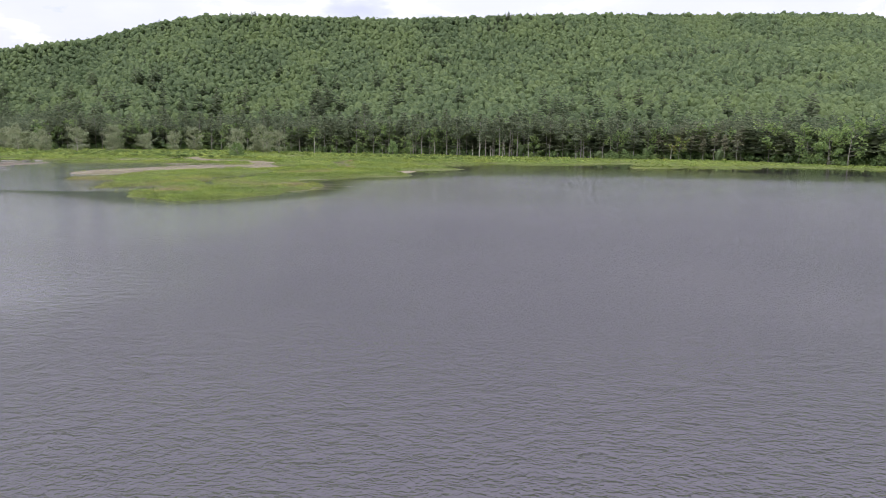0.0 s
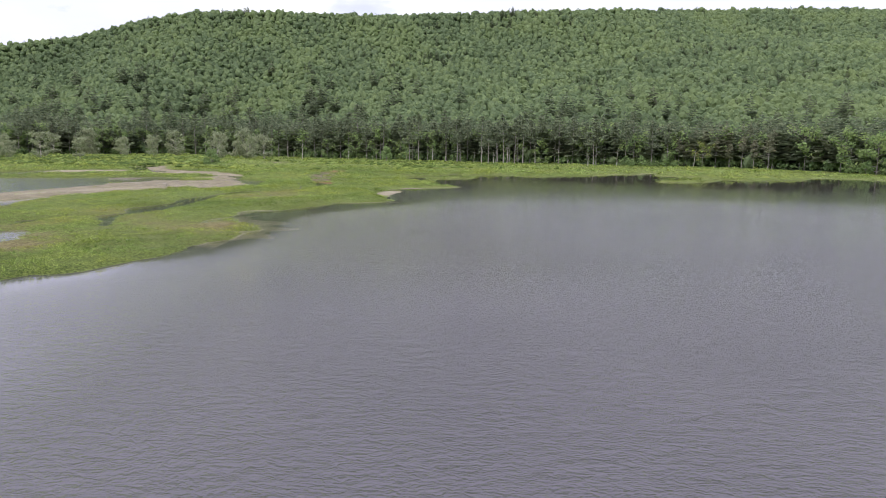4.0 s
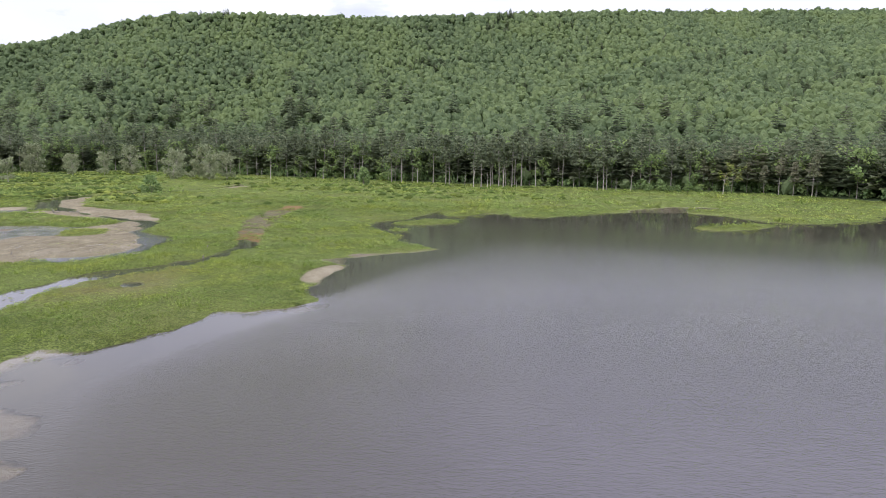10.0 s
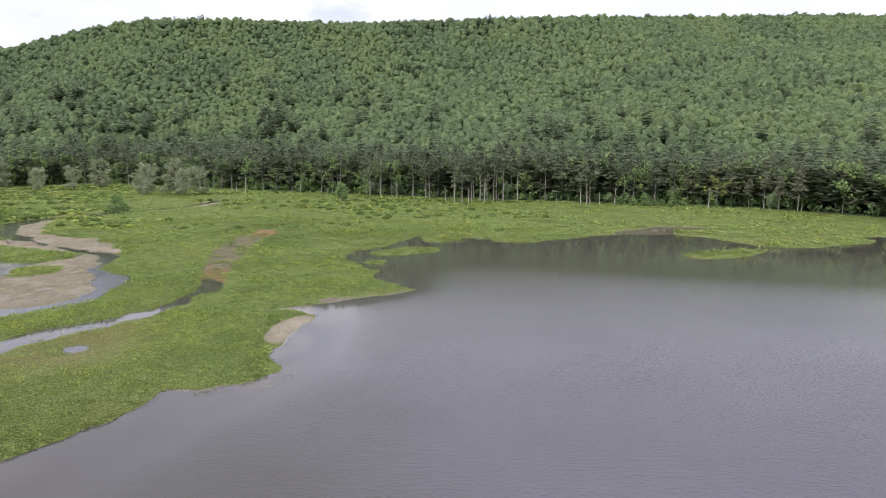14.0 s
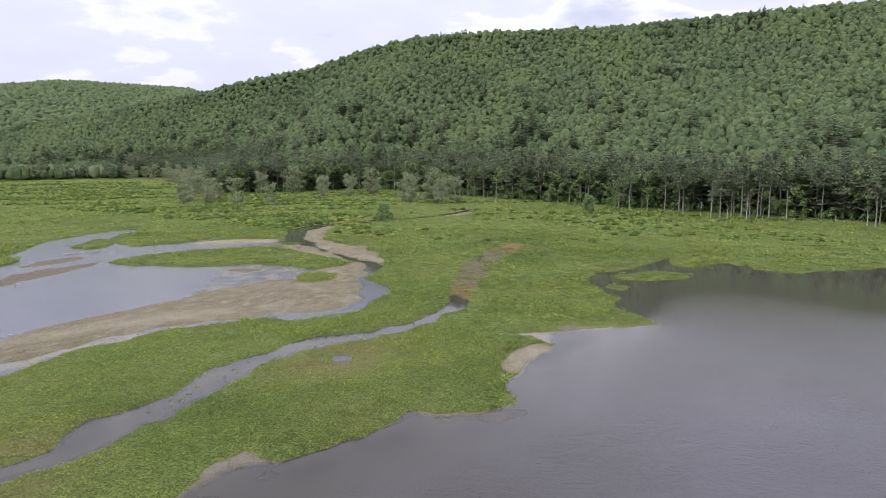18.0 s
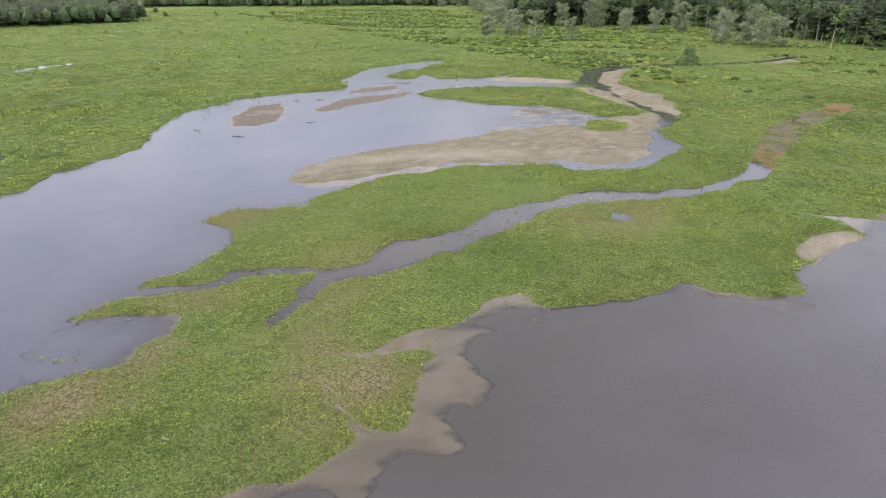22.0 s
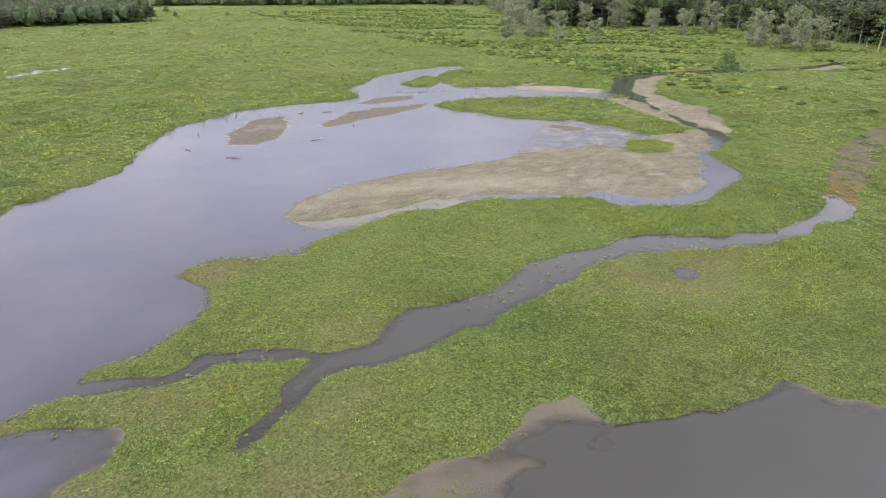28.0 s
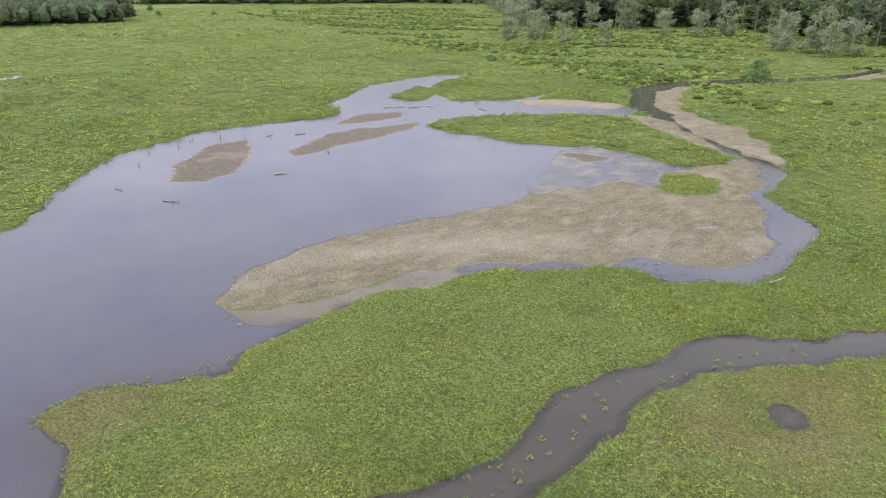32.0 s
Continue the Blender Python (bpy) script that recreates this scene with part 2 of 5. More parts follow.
def water_material():
    m, nt, b = material("silty_water")
    nt.nodes.remove(b)
    # browner silt in the peninsula's bay; the greyer lake beyond has painted sky sheen
    g = nt.nodes.new("ShaderNodeNewGeometry")
    sepx = nt.nodes.new("ShaderNodeSeparateXYZ")
    nt.links.new(g.outputs["Position"], sepx.inputs[0])
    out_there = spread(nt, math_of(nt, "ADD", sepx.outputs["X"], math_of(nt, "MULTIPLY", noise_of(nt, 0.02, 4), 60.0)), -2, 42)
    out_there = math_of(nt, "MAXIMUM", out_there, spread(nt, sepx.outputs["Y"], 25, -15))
    # darker again northward, the woods' reflection painted into the water's colour
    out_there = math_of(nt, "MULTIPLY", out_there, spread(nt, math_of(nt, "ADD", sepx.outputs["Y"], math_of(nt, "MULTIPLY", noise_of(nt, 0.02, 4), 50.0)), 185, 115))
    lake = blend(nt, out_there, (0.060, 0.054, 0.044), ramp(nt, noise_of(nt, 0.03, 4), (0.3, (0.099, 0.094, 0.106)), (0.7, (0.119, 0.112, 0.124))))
    # bluish pond tone, with the sky's reflection painted in
    pond = ramp(nt, noise_of(nt, 0.05, 4), (0.3, (0.068, 0.070, 0.090)), (0.7, (0.100, 0.098, 0.112)))
    silt_sheen = node(nt, "ShaderNodeBsdfDiffuse")
    nt.links.new(blend(nt, attribute(nt, "silt_sheen"), lake, pond), silt_sheen.inputs["Color"])
    clear = node(nt, "ShaderNodeBsdfTransparent", Color=(0.92, 0.90, 0.86, 1))
    turbid = spread(nt, math_of(nt, "ADD", attribute(nt, "depth"), math_of(nt, "MULTIPLY", noise_of(nt, 0.9, 4), 0.04)), 0.04, 0.22, 0.03, 1.0)
    body = nt.nodes.new("ShaderNodeMixShader")
    nt.links.new(turbid, body.inputs[0])
    nt.links.new(clear.outputs[0], body.inputs[1])
    nt.links.new(silt_sheen.outputs[0], body.inputs[2])
    # wind ripples over the open lake, calmer in the lee of the shores
    g = nt.nodes.new("ShaderNodeNewGeometry")
    mp = node(nt, "ShaderNodeMapping", Scale=(1.6, 2.2, 1))
    mp.inputs["Rotation"].default_value = (0, 0, 0.25)
    nt.links.new(g.outputs["Position"], mp.inputs["Vector"])
    small = noise_of(nt, 2.6, 2, 0.55, mp.outputs[0])
    large = noise_of(nt, 0.95, 2, 0.5, mp.outputs[0])
    ruffle = attribute(nt, "open")
    swell = math_of(nt, "MULTIPLY", noise_of(nt, 0.5, 2, 0.5, mp.outputs[0]), spread(nt, sepx.outputs["Y"], 70, -20))
    h = math_of(nt, "ADD", math_of(nt, "MULTIPLY", small, 0.8), math_of(nt, "MULTIPLY", large, 0.8))
    h = math_of(nt, "ADD", h, math_of(nt, "MULTIPLY", swell, 1.1))
    n = node(nt, "ShaderNodeBump", Distance=0.36)
    nt.links.new(ruffle, n.inputs["Strength"])
    nt.links.new(h, n.inputs["Height"])
    shine = node(nt, "ShaderNodeBsdfGlossy", Color=(1, 1, 1, 1))
    nt.links.new(spread(nt, ruffle, 0.0, 1.0, 0.04, 0.14), shine.inputs["Roughness"])
    nt.links.new(n.outputs[0], shine.inputs["Normal"])
    # the gloss grows towards grazing angles, alike from above and below
    graze = node(nt, "ShaderNodeLayerWeight", Blend=0.5)
    nt.links.new(n.outputs[0], graze.inputs["Normal"])
    gloss = spread(nt, math_of(nt, "POWER", graze.outputs["Facing"], 5.0), 0.0, 1.0, 0.022, 1.0)
    top = nt.nodes.new("ShaderNodeMixShader")
    nt.links.new(gloss, top.inputs[0])
    nt.links.new(body.outputs[0], top.inputs[1])
    nt.links.new(shine.outputs[0], top.inputs[2])
    nt.links.new(top.outputs[0], nt.nodes["Material Output"].inputs["Surface"])
    return m


def foliage_material(name, dark, mid, light, tint_to, leafy=1.2, strength=0.5, drift=False, each=0.5):
    m, nt, b = material(name)
    v = math_of(nt, "ADD", math_of(nt, "MULTIPLY", noise_of(nt, leafy, 4, 0.7), 1.0 - each), math_of(nt, "MULTIPLY", island_random(nt), each))
    col = ramp(nt, v, (0.30, dark), (0.5, mid), (0.70, light))
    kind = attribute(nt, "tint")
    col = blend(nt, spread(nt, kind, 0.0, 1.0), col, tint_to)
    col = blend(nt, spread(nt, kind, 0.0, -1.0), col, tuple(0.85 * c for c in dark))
    if drift:
        # stands of yellower and of bluer herbs
        col = blend(nt, spread(nt, noise_of(nt, 0.06, 4, 0.6), 0.42, 0.62), blend(nt, 0.8, col, (0.86, 0.96, 1.05), "MULTIPLY"), blend(nt, 0.8, col, (1.10, 1.03, 0.86), "MULTIPLY"))
    nt.links.new(col, b.inputs["Base Color"])
    b.inputs["Roughness"].default_value = 0.75
    b.inputs["Specular IOR Level"].default_value = 0.2
    bump(nt, b, noise_of(nt, leafy * 2.2, 3, 0.7), strength, 0.6)
    # light that comes through the leaves
    through_leaf = node(nt, "ShaderNodeBsdfTranslucent")
    nt.links.new(col, through_leaf.inputs["Color"])
    mix = nt.nodes.new("ShaderNodeMixShader")
    mix.inputs[0].default_value = 0.46
    nt.links.new(b.outputs[0], mix.inputs[1])
    nt.links.new(through_leaf.outputs[0], mix.inputs[2])
    nt.links.new(mix.outputs[0], nt.nodes["Material Output"].inputs["Surface"])
    return m


def bark_material(name, a, c):
    m, nt, b = material(name)
    g = nt.nodes.new("ShaderNodeNewGeometry")
    mp = node(nt, "ShaderNodeMapping", Scale=(3, 3, 0.6))
    nt.links.new(g.outputs["Position"], mp.inputs["Vector"])
    f = noise_of(nt, 1.5, 5, 0.7, mp.outputs[0])
    nt.links.new(ramp(nt, f, (0.3, a), (0.7, c)), b.inputs["Base Color"])
    b.inputs["Roughness"].default_value = 0.9
    bump(nt, b, f, 0.6, 0.1)
    return m


M_GROUND, M_WATER = ground_material(), water_material()
# canopy darks and blues are raised, which paints haze into the leaf colour
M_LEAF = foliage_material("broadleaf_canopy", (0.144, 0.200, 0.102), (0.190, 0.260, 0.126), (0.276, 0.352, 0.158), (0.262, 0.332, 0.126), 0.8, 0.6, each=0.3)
M_PINE = foliage_material("pine_needles", (0.136, 0.170, 0.106), (0.172, 0.212, 0.126), (0.245, 0.288, 0.168), (0.370, 0.300, 0.215), 0.4, 0.3)
# brighter leaves for the edge growth, with sunlight painted into the colour
M_EDGE = foliage_material("sunlit_edge_leaves", (0.132, 0.205, 0.088), (0.205, 0.298, 0.120), (0.290, 0.395, 0.155), (0.310, 0.395, 0.140), 0.5, 0.2)
M_WILLOW = foliage_material("pale_willow_leaves", (0.225, 0.270, 0.150), (0.305, 0.355, 0.205), (0.39, 0.44, 0.265), (0.35, 0.365, 0.23), 0.8, 0.2)
M_HERB = foliage_material("marsh_herbs", (0.105, 0.152, 0.032), (0.285, 0.368, 0.080), (0.510, 0.595, 0.165), (0.275, 0.222, 0.098), 1.1, 0.1, True, 0.45)
M_BARK = bark_material("grey_bark", (0.17, 0.15, 0.13), (0.36, 0.33, 0.29))
M_PALE = bark_material("pale_pine_bark", (0.20, 0.180, 0.155), (0.40, 0.365, 0.325))
M_DEAD = bark_material("bleached_wood", (0.30, 0.27, 0.23), (0.55, 0.51, 0.45))

# ---------------------------------------------------------------- the plan (metres)
LAKE = [(-51.1, -8.6), (-42.9, 4.9), (-39, 18.5), (-36.9, 24.7), (-35.9, 30.9), (-37.7, 36.3), (-41.9, 42.6), (-45.5, 48.8), (-44.5, 53.9),
        (-41.4, 60.1), (-37.2, 64.3), (-34.1, 72.6), (-30, 79.7), (-23.8, 81.8), (-18.9, 85.7), (-19.5, 90), (-22.7, 96.2), (-21.6, 103.6),
        (-18.4, 114.1), (-20.7, 126), (-18.3, 130.4), (-8.4, 133.5), (-3.3, 135.5), (-1.5, 138.5), (-4, 143), (-9.1, 145), (-11.4, 151), (-9.9, 157),
        (-13.7, 162), (-16.4, 168), (-20.4, 177), (-20, 190), (-10.9, 198), (-4.2, 214), (-2.1, 226), (0.4, 209), (6.8, 208), (16.9, 220), (19, 212),
        (22.1, 222), (22.5, 209), (32.4, 207), (44.9, 214), (58.7, 223)]
LAKE_NORTH = [(66.7, 224), (68, 232), (83.1, 245), (98, 250), (110.3, 245), (89.9, 232), (85.6, 224), (93.3, 220), (97.6, 209), (101, 201),
              (108, 194.5), (117, 194.5), (142, 204), (149, 220), (141, 222), (157, 220)]
LAKE_EAST = [(165, 217), (206, 173.4), (273.2, 121.4), (425, 20.2), (728.6, -202.4), (728.6, -910.8), (-708.4, -910.8), (-425, -263.1),
             (-232.8, -111.3), (-151.8, -30.4), (-138.4, 25.6), (-103.5, 21), (-64.9, 0.4)]
POND_WEST = [(-138.4, 25.6), (-140.6, 32.9), (-148.2, 40.3), (-151.4, 48.8), (-155.4, 60.1), (-165.1, 67.5), (-175.9, 74), (-185.6, 83.7),
             (-193.3, 92.3), (-197.8, 105.1), (-200.3, 117), (-195.2, 135.2), (-192.3, 151.3), (-198.9, 156.9), (-206.5, 158.2), (-213.3, 169.2),
             (-228, 191.5), (-229.8, 217), (-229, 230.3), (-220.3, 235.7), (-213.1, 209.9), (-201.9, 197.4), (-185.4, 190.5), (-173.8, 204.4),
             (-173.1, 228.7), (-167.2, 203.1), (-158.6, 210.6), (-140.4, 220), (-130.4, 206.5), (-104.5, 191.7), (-87.4, 179.3)]
POND_EAST = [(-81.1, 177), (-77.9, 165.1), (-71.5, 156.3), (-66.3, 154), (-64.2, 145.4), (-64.2, 135.8), (-63.1, 128.3), (-64.2, 120.9),
             (-69.4, 119.9), (-72.1, 115.8), (-75.7, 114.8), (-79.9, 114.9), (-85.2, 109.6), (-93.5, 99.2), (-97.7, 85.6), (-97.7, 78.2),
             (-96, 68.8), (-94.4, 63.6), (-97.6, 59.4), (-101.7, 52.1), (-99.6, 45.8), (-94.4, 47.9), (-88.1, 46.8), (-85.5, 43.9), (-83.4, 37.6),
             (-82.9, 33.5), (-81.8, 28.3), (-78.9, 18.2), (-75.5, 23.1), (-72.5, 27.7), (-70.3, 29.2), (-67.2, 25.1), (-64.9, 20.7), (-66.9, 13.5),
             (-66.9, 8.4), (-64.9, 0.4), (-103.3, 10.6)]
CREEK_NORTH = [(-49.5, 148.6), (-46.8, 137.8), (-48.3, 128.3), (-50.6, 120.6), (-55.3, 112.3), (-60, 108.2), (-63.9, 105), (-64.9, 98.8),
               (-66.7, 90.9), (-67.5, 86.2), (-67.5, 78.8), (-66.5, 73.1), (-68.4, 68.4), (-69.5, 63.6), (-68.4, 58.3), (-68.4, 54.1), (-68.9, 50),
               (-70.9, 48.6), (-73.6, 46.7), (-75.9, 43.8), (-76.7, 40.7), (-78, 37.6), (-78.9, 34.5), (-80.3, 31.4), (-82.8, 27.3)]
CREEK_SOUTH = [(-80.8, 26.2), (-78, 30.4), (-75.6, 34.9), (-74.2, 40.7), (-72.1, 44.8), (-67.9, 48), (-66.3, 46.5), (-66.3, 42.7), (-64.8, 41.2),
               (-61.4, 35.4), (-60, 33.1), (-59, 35.4), (-62.1, 40.6), (-64, 45.1), (-65, 49.4), (-62.4, 53.3), (-62.3, 56.6), (-62.8, 63.5),
               (-60.9, 66.1), (-61.8, 72.3), (-61.1, 83), (-61.5, 90.3), (-59.7, 97.7), (-55.9, 103.8), (-49, 112.2), (-46.7, 117.8), (-44.1, 129.3),
               (-41.1, 135.6), (-42.6, 144.1), (-46.8, 149.6)]
POOL = [(-83, 172), (-79.7, 173.8), (-81, 182.5), (-88.9, 188.1), (-98.7, 193.9), (-109.6, 201), (-118, 209.4), (-126, 219.3), (-138, 231.7),
        (-147.8, 251), (-148, 265.5), (-137.1, 287.2), (-124.3, 305.9), (-112.6, 331.5), (-106.9, 364.8), (-110.2, 372.8), (-116.4, 338.1),
        (-127.9, 315.2), (-142.7, 298.5), (-158.6, 269.2), (-157.3, 249.4), (-139.5, 217.5), (-129.3, 212.5), (-122.6, 210.9), (-113.1, 201.9),
        (-100.6, 192.1), (-88.9, 183.2), (-84.6, 179.5)]
SLOUGH = [(-329, 82.7), (-340.7, 98), (-343.2, 111.8), (-334.3, 109.6), (-330.6, 95.6), (-321.2, 81.6)]
SLOUGH_B = [(-277.4, 52.1), (-283.1, 60.5), (-280.5, 62.9), (-266.4, 47.8)]
PUDDLE = [(-53.5, 97.8), (-52.5, 99.8), (-50.6, 98.6), (-49.6, 95.7), (-50.8, 93.9), (-52.8, 94.9)]
SEEP = [(-204, 40.7), (-201.8, 43.7), (-198, 42.7), (-199.6, 39.3)]
SEEP_B = [(-173.4, 33.4), (-171, 37.8), (-165.2, 37), (-165.9, 34.3), (-162.3, 32.1), (-163.3, 30.3)]
INLET = [(-53.3, 38), (-49.3, 37.9), (-47.3, 40.2), (-49.4, 42.9), (-48.1, 46), (-45.5, 50.9), (-46.4, 54.9), (-45.9, 58.6), (-45.3, 63.6),
         (-42.1, 60.8), (-43.8, 56.1), (-45.1, 52.4), (-44, 46.5), (-43.6, 45.2), (-45, 40.6), (-47.7, 36.7), (-49.7, 36)]
CHUTE = [(-48.1, 31.2), (-46.1, 32.5), (-42.3, 32.2), (-39.5, 32), (-37.2, 32.4), (-35.5, 30.9), (-36.4, 30), (-39, 30.2), (-41, 30.6),
         (-44.2, 31.1), (-46, 30.7)]
SEEP_WEST = [(-61.7, 6.8), (-63.9, 8.8), (-63.5, 11), (-60.8, 14.2), (-59.5, 12.2), (-60.7, 9.7), (-58.8, 7.8), (-57.8, 6.3)]
SLOT = [(-61.5, 47.6), (-59.7, 48), (-58.5, 44.2), (-57.1, 41.5), (-58, 40.6), (-59.6, 42.6)]
RIVULET = [(-82.2, 125.6), (-81.4, 130.9), (-79.4, 137.4), (-76.7, 142), (-76.1, 140.7), (-78.6, 135.9), (-80.6, 129.5), (-81.4, 125.2)]
FRINGE = [(-110.5, 132.2), (-125.2, 162.8), (-120.1, 172.4), (-101.4, 170.5), (-95.6, 157.2), (-99.7, 150.5), (-101.3, 141.5), (-105.3, 131.4)]
PUDDLE_B = [(-46.7, 85.7), (-43.5, 88.3), (-43, 87.4), (-46.1, 84.9)]
WATERS = [LAKE + LAKE_NORTH + LAKE_EAST, POND_WEST + POND_EAST, CREEK_NORTH + CREEK_SOUTH, POOL, SLOUGH, SLOUGH_B, PUDDLE, PUDDLE_B, SEEP, SEEP_B, INLET, CHUTE]

TONGUE = [(-165.5, 158.4), (-166.7, 171.4), (-158.3, 186.5), (-147.7, 197.1), (-138, 205.6), (-128.3, 203.2), (-111, 194), (-96, 184.9),
          (-91.7, 178.3), (-97.1, 170.8), (-102.3, 171), (-110.9, 172.2), (-120.5, 171.4), (-134.3, 163), (-145, 161.1), (-154.6, 159.2)]
BAR_GRASS = [(-92.3, 149.8), (-97.4, 161.1), (-94.1, 168), (-86.6, 165), (-85.6, 156.5), (-88.8, 150.4)]
ISLE_POND = [(-207.1, 183.3), (-214, 203.3), (-206.3, 202), (-191.9, 187.3), (-196.1, 178.6)]
ISLE_LONG = [(-14.3, 187), (-8.9, 194), (4.7, 196), (5.8, 189), (-3.6, 183), (-11.5, 182)]
ISLE_SMALL = [(-14.8, 171), (-11.7, 173), (-9, 171), (-9.4, 168), (-13.5, 168)]
ISLE_EAST = [(72.5, 182.5), (80, 186), (96, 193), (100.5, 189), (91, 179.5), (82, 174.5), (73, 176)]
GREEN_ISLES = [TONGUE, BAR_GRASS, ISLE_POND, ISLE_LONG, ISLE_SMALL, ISLE_EAST]

BAR = [(-109.1, 70.1), (-112.1, 73.3), (-113.9, 76.4), (-115.6, 80.1), (-117.1, 85.5), (-117.3, 90.3), (-116.4, 94.6), (-116.8, 98.7),
       (-115.6, 104.6), (-113.9, 110.3), (-111.1, 115.1), (-110.6, 119.4), (-107.9, 124.7), (-106.7, 127.6), (-109.8, 131.5), (-106.8, 138.1),
       (-104.4, 145), (-102.1, 151.3), (-95.8, 152.4), (-93.6, 154.5), (-98.2, 161.4), (-97.8, 166.9), (-95.5, 170.7), (-91.8, 177.4), (-91.4, 181),
       (-85.8, 179), (-82.1, 170.6), (-81.5, 164.8), (-78.7, 158.5), (-73, 148.2), (-69.1, 140.5), (-68.6, 132.7), (-68.5, 127.1), (-71.1, 123.7),
       (-75.7, 121), (-80.4, 120.9), (-81.1, 117.5), (-82.1, 114.2), (-88, 111.4), (-91.8, 105.7), (-96.7, 100.1), (-98.4, 96.5), (-99.8, 90.5),
       (-100.5, 86.4), (-101.4, 80.7), (-102.9, 75.6), (-105.8, 71.8)]
SAND_NORTH = [(-171.6, 206.5), (-162, 217.3), (-143.6, 222.3), (-141.4, 215.7), (-155.3, 208.3), (-166.1, 199.8)]
SAND_LEDGE = [(-155, 187.5), (-147.7, 198.3), (-138, 206.8), (-130.4, 206.5), (-125.1, 202), (-136.8, 199.1), (-147.5, 187.3)]
SAND_BEND = [(-140.7, 230.7), (-149.8, 253), (-150.3, 270.2), (-145, 270.2), (-139.7, 251.3), (-130.3, 233), (-117, 219.6), (-102.5, 214.5),
             (-93.6, 202.4), (-83.6, 188.4), (-82, 180.1), (-91.1, 186.2), (-101.2, 191.3), (-113.3, 202.4), (-125.5, 214.5)]
SAND_WEST = [(-138.6, 206.7), (-130.3, 211.5), (-122.5, 211.5), (-113.3, 203.4), (-101.2, 193.3), (-89.1, 184.2), (-83, 178.1), (-83.6, 174.1),
             (-88.1, 174.8), (-93, 183.5), (-110.4, 194.9), (-128.1, 204.2)]
BEACH = [(-23.8, 98), (-24.9, 101.8), (-25.1, 105.1), (-23.8, 112.2), (-21, 116), (-18.6, 116.5), (-18, 113), (-19.8, 107.1), (-21.3, 101.1), (-21.5, 96.8)]
BEACH_SOUTH = [(-21.2, 85.2), (-21, 87.9), (-19.6, 89.4), (-18.6, 90.2), (-17.9, 87.2), (-19.1, 84.7)]
BANK_NORTH = [(-21.1, 125.6), (-21.4, 128.4), (-16.3, 130), (-6.4, 135.4), (-2, 140), (-1.2, 137.9), (-6.2, 133), (-15.8, 127.4), (-19.2, 124.8)]
SPIT_SAND = [(-41.9, 6), (-39.3, 13), (-38.5, 18.7), (-38.1, 21), (-38.4, 22.6), (-38.5, 24.4), (-37.6, 27.3), (-36.7, 30.3),
             (-35.2, 29.6), (-34.1, 26.8), (-34.2, 24), (-34.4, 22.8), (-36.6, 16), (-40.8, 6)]
GRAVEL_END = [(-121.7, 322.3), (-116.4, 343.8), (-115.5, 363.3), (-107.9, 359.3), (-102.3, 345.5), (-104.2, 330.8)]
MUD_A = [(-164.3, 88.8), (-174.4, 95.2), (-179.9, 100.9), (-184.3, 107.9), (-185.6, 115.1), (-183.2, 119.6), (-169.1, 110), (-160.4, 103.2),
         (-158.7, 97.9), (-158.3, 93.5), (-161.7, 91.4)]
MUD_B = [(-166.9, 118.3), (-171.9, 127), (-176.3, 135.8), (-175, 144.7), (-171.3, 154.2), (-169.2, 162.4), (-164.9, 156.1), (-164.2, 147.9),
         (-162.5, 136.5), (-163, 129.4), (-161.4, 121.2), (-162.4, 116.8)]
MUD_C = [(-184.8, 144.2), (-188.5, 155.6), (-185.9, 164.9), (-182.9, 169.4), (-177.3, 164.2), (-178.8, 156.4), (-180.1, 148.9)]
MUD_D = [(-122.8, 160.8), (-120.1, 165.3), (-113.2, 166.2), (-113, 159.8), (-116.7, 157)]
BAR_CREST = [(-112.8, 84.7), (-111.5, 94.4), (-106.5, 104.5), (-100.4, 114.2), (-89.8, 122), (-87, 118), (-94.4, 107.3), (-101.5, 99.5), (-107.5, 91.1), (-108.7, 86.2)]
SANDS = [BAR, SAND_NORTH, SAND_LEDGE, SAND_BEND, SAND_WEST, BEACH, BEACH_SOUTH, GRAVEL_END]
MUDS = [MUD_A, MUD_B, MUD_C, MUD_D]
COVE = [(-31.5, 120), (-27.5, 121.6), (-20.3, 125.9), (-18.2, 116.6), (-22.4, 118.3), (-26.7, 118.8)]
EAST_FLAT = [(66.7, 222), (68, 234), (83, 247), (98, 252), (110, 246), (90, 233), (86, 224)]

RUST = [(-47.7, 143.8), (-52.6, 160.8), (-56.1, 178.6), (-59, 199.2), (-58, 214.8), (-56.2, 235.4), (-52.5, 239.1), (-49.2, 226), (-52.1, 214.9), (-50.5, 190.6), (-47.5, 170.5), (-44.3, 153.6), (-42.8, 142.7)]
SHALLOWS = [(-45, 47.5), (-43.6, 45.2), (-41.6, 44), (-39.5, 40), (-39.2, 34), (-36.8, 30.4), (-34.3, 24), (-31.5, 20), (-31, 26), (-33.5, 31),
            (-36, 34), (-37.5, 38), (-38.5, 42), (-40, 47), (-43, 51)]
LOBE_A = [(-41.2, 42.8), (-39.6, 46.2), (-34, 44.1), (-31.6, 43.8), (-31.2, 41.1), (-33.1, 38.9), (-36.7, 37.3), (-38.6, 36.2), (-39.9, 39.7)]
LOBE_B = [(-38.6, 32.6), (-38.2, 35.8), (-35.3, 36.7), (-31.8, 36.7), (-28.7, 36.3), (-28.6, 33.9), (-29.9, 31.8), (-33, 30.8), (-35.3, 29.7)]
LOBE_NORTH = [(-43, 45), (-43.9, 51.1), (-42.9, 55), (-40.1, 52.1), (-40.4, 48.1), (-39.9, 44.8)]
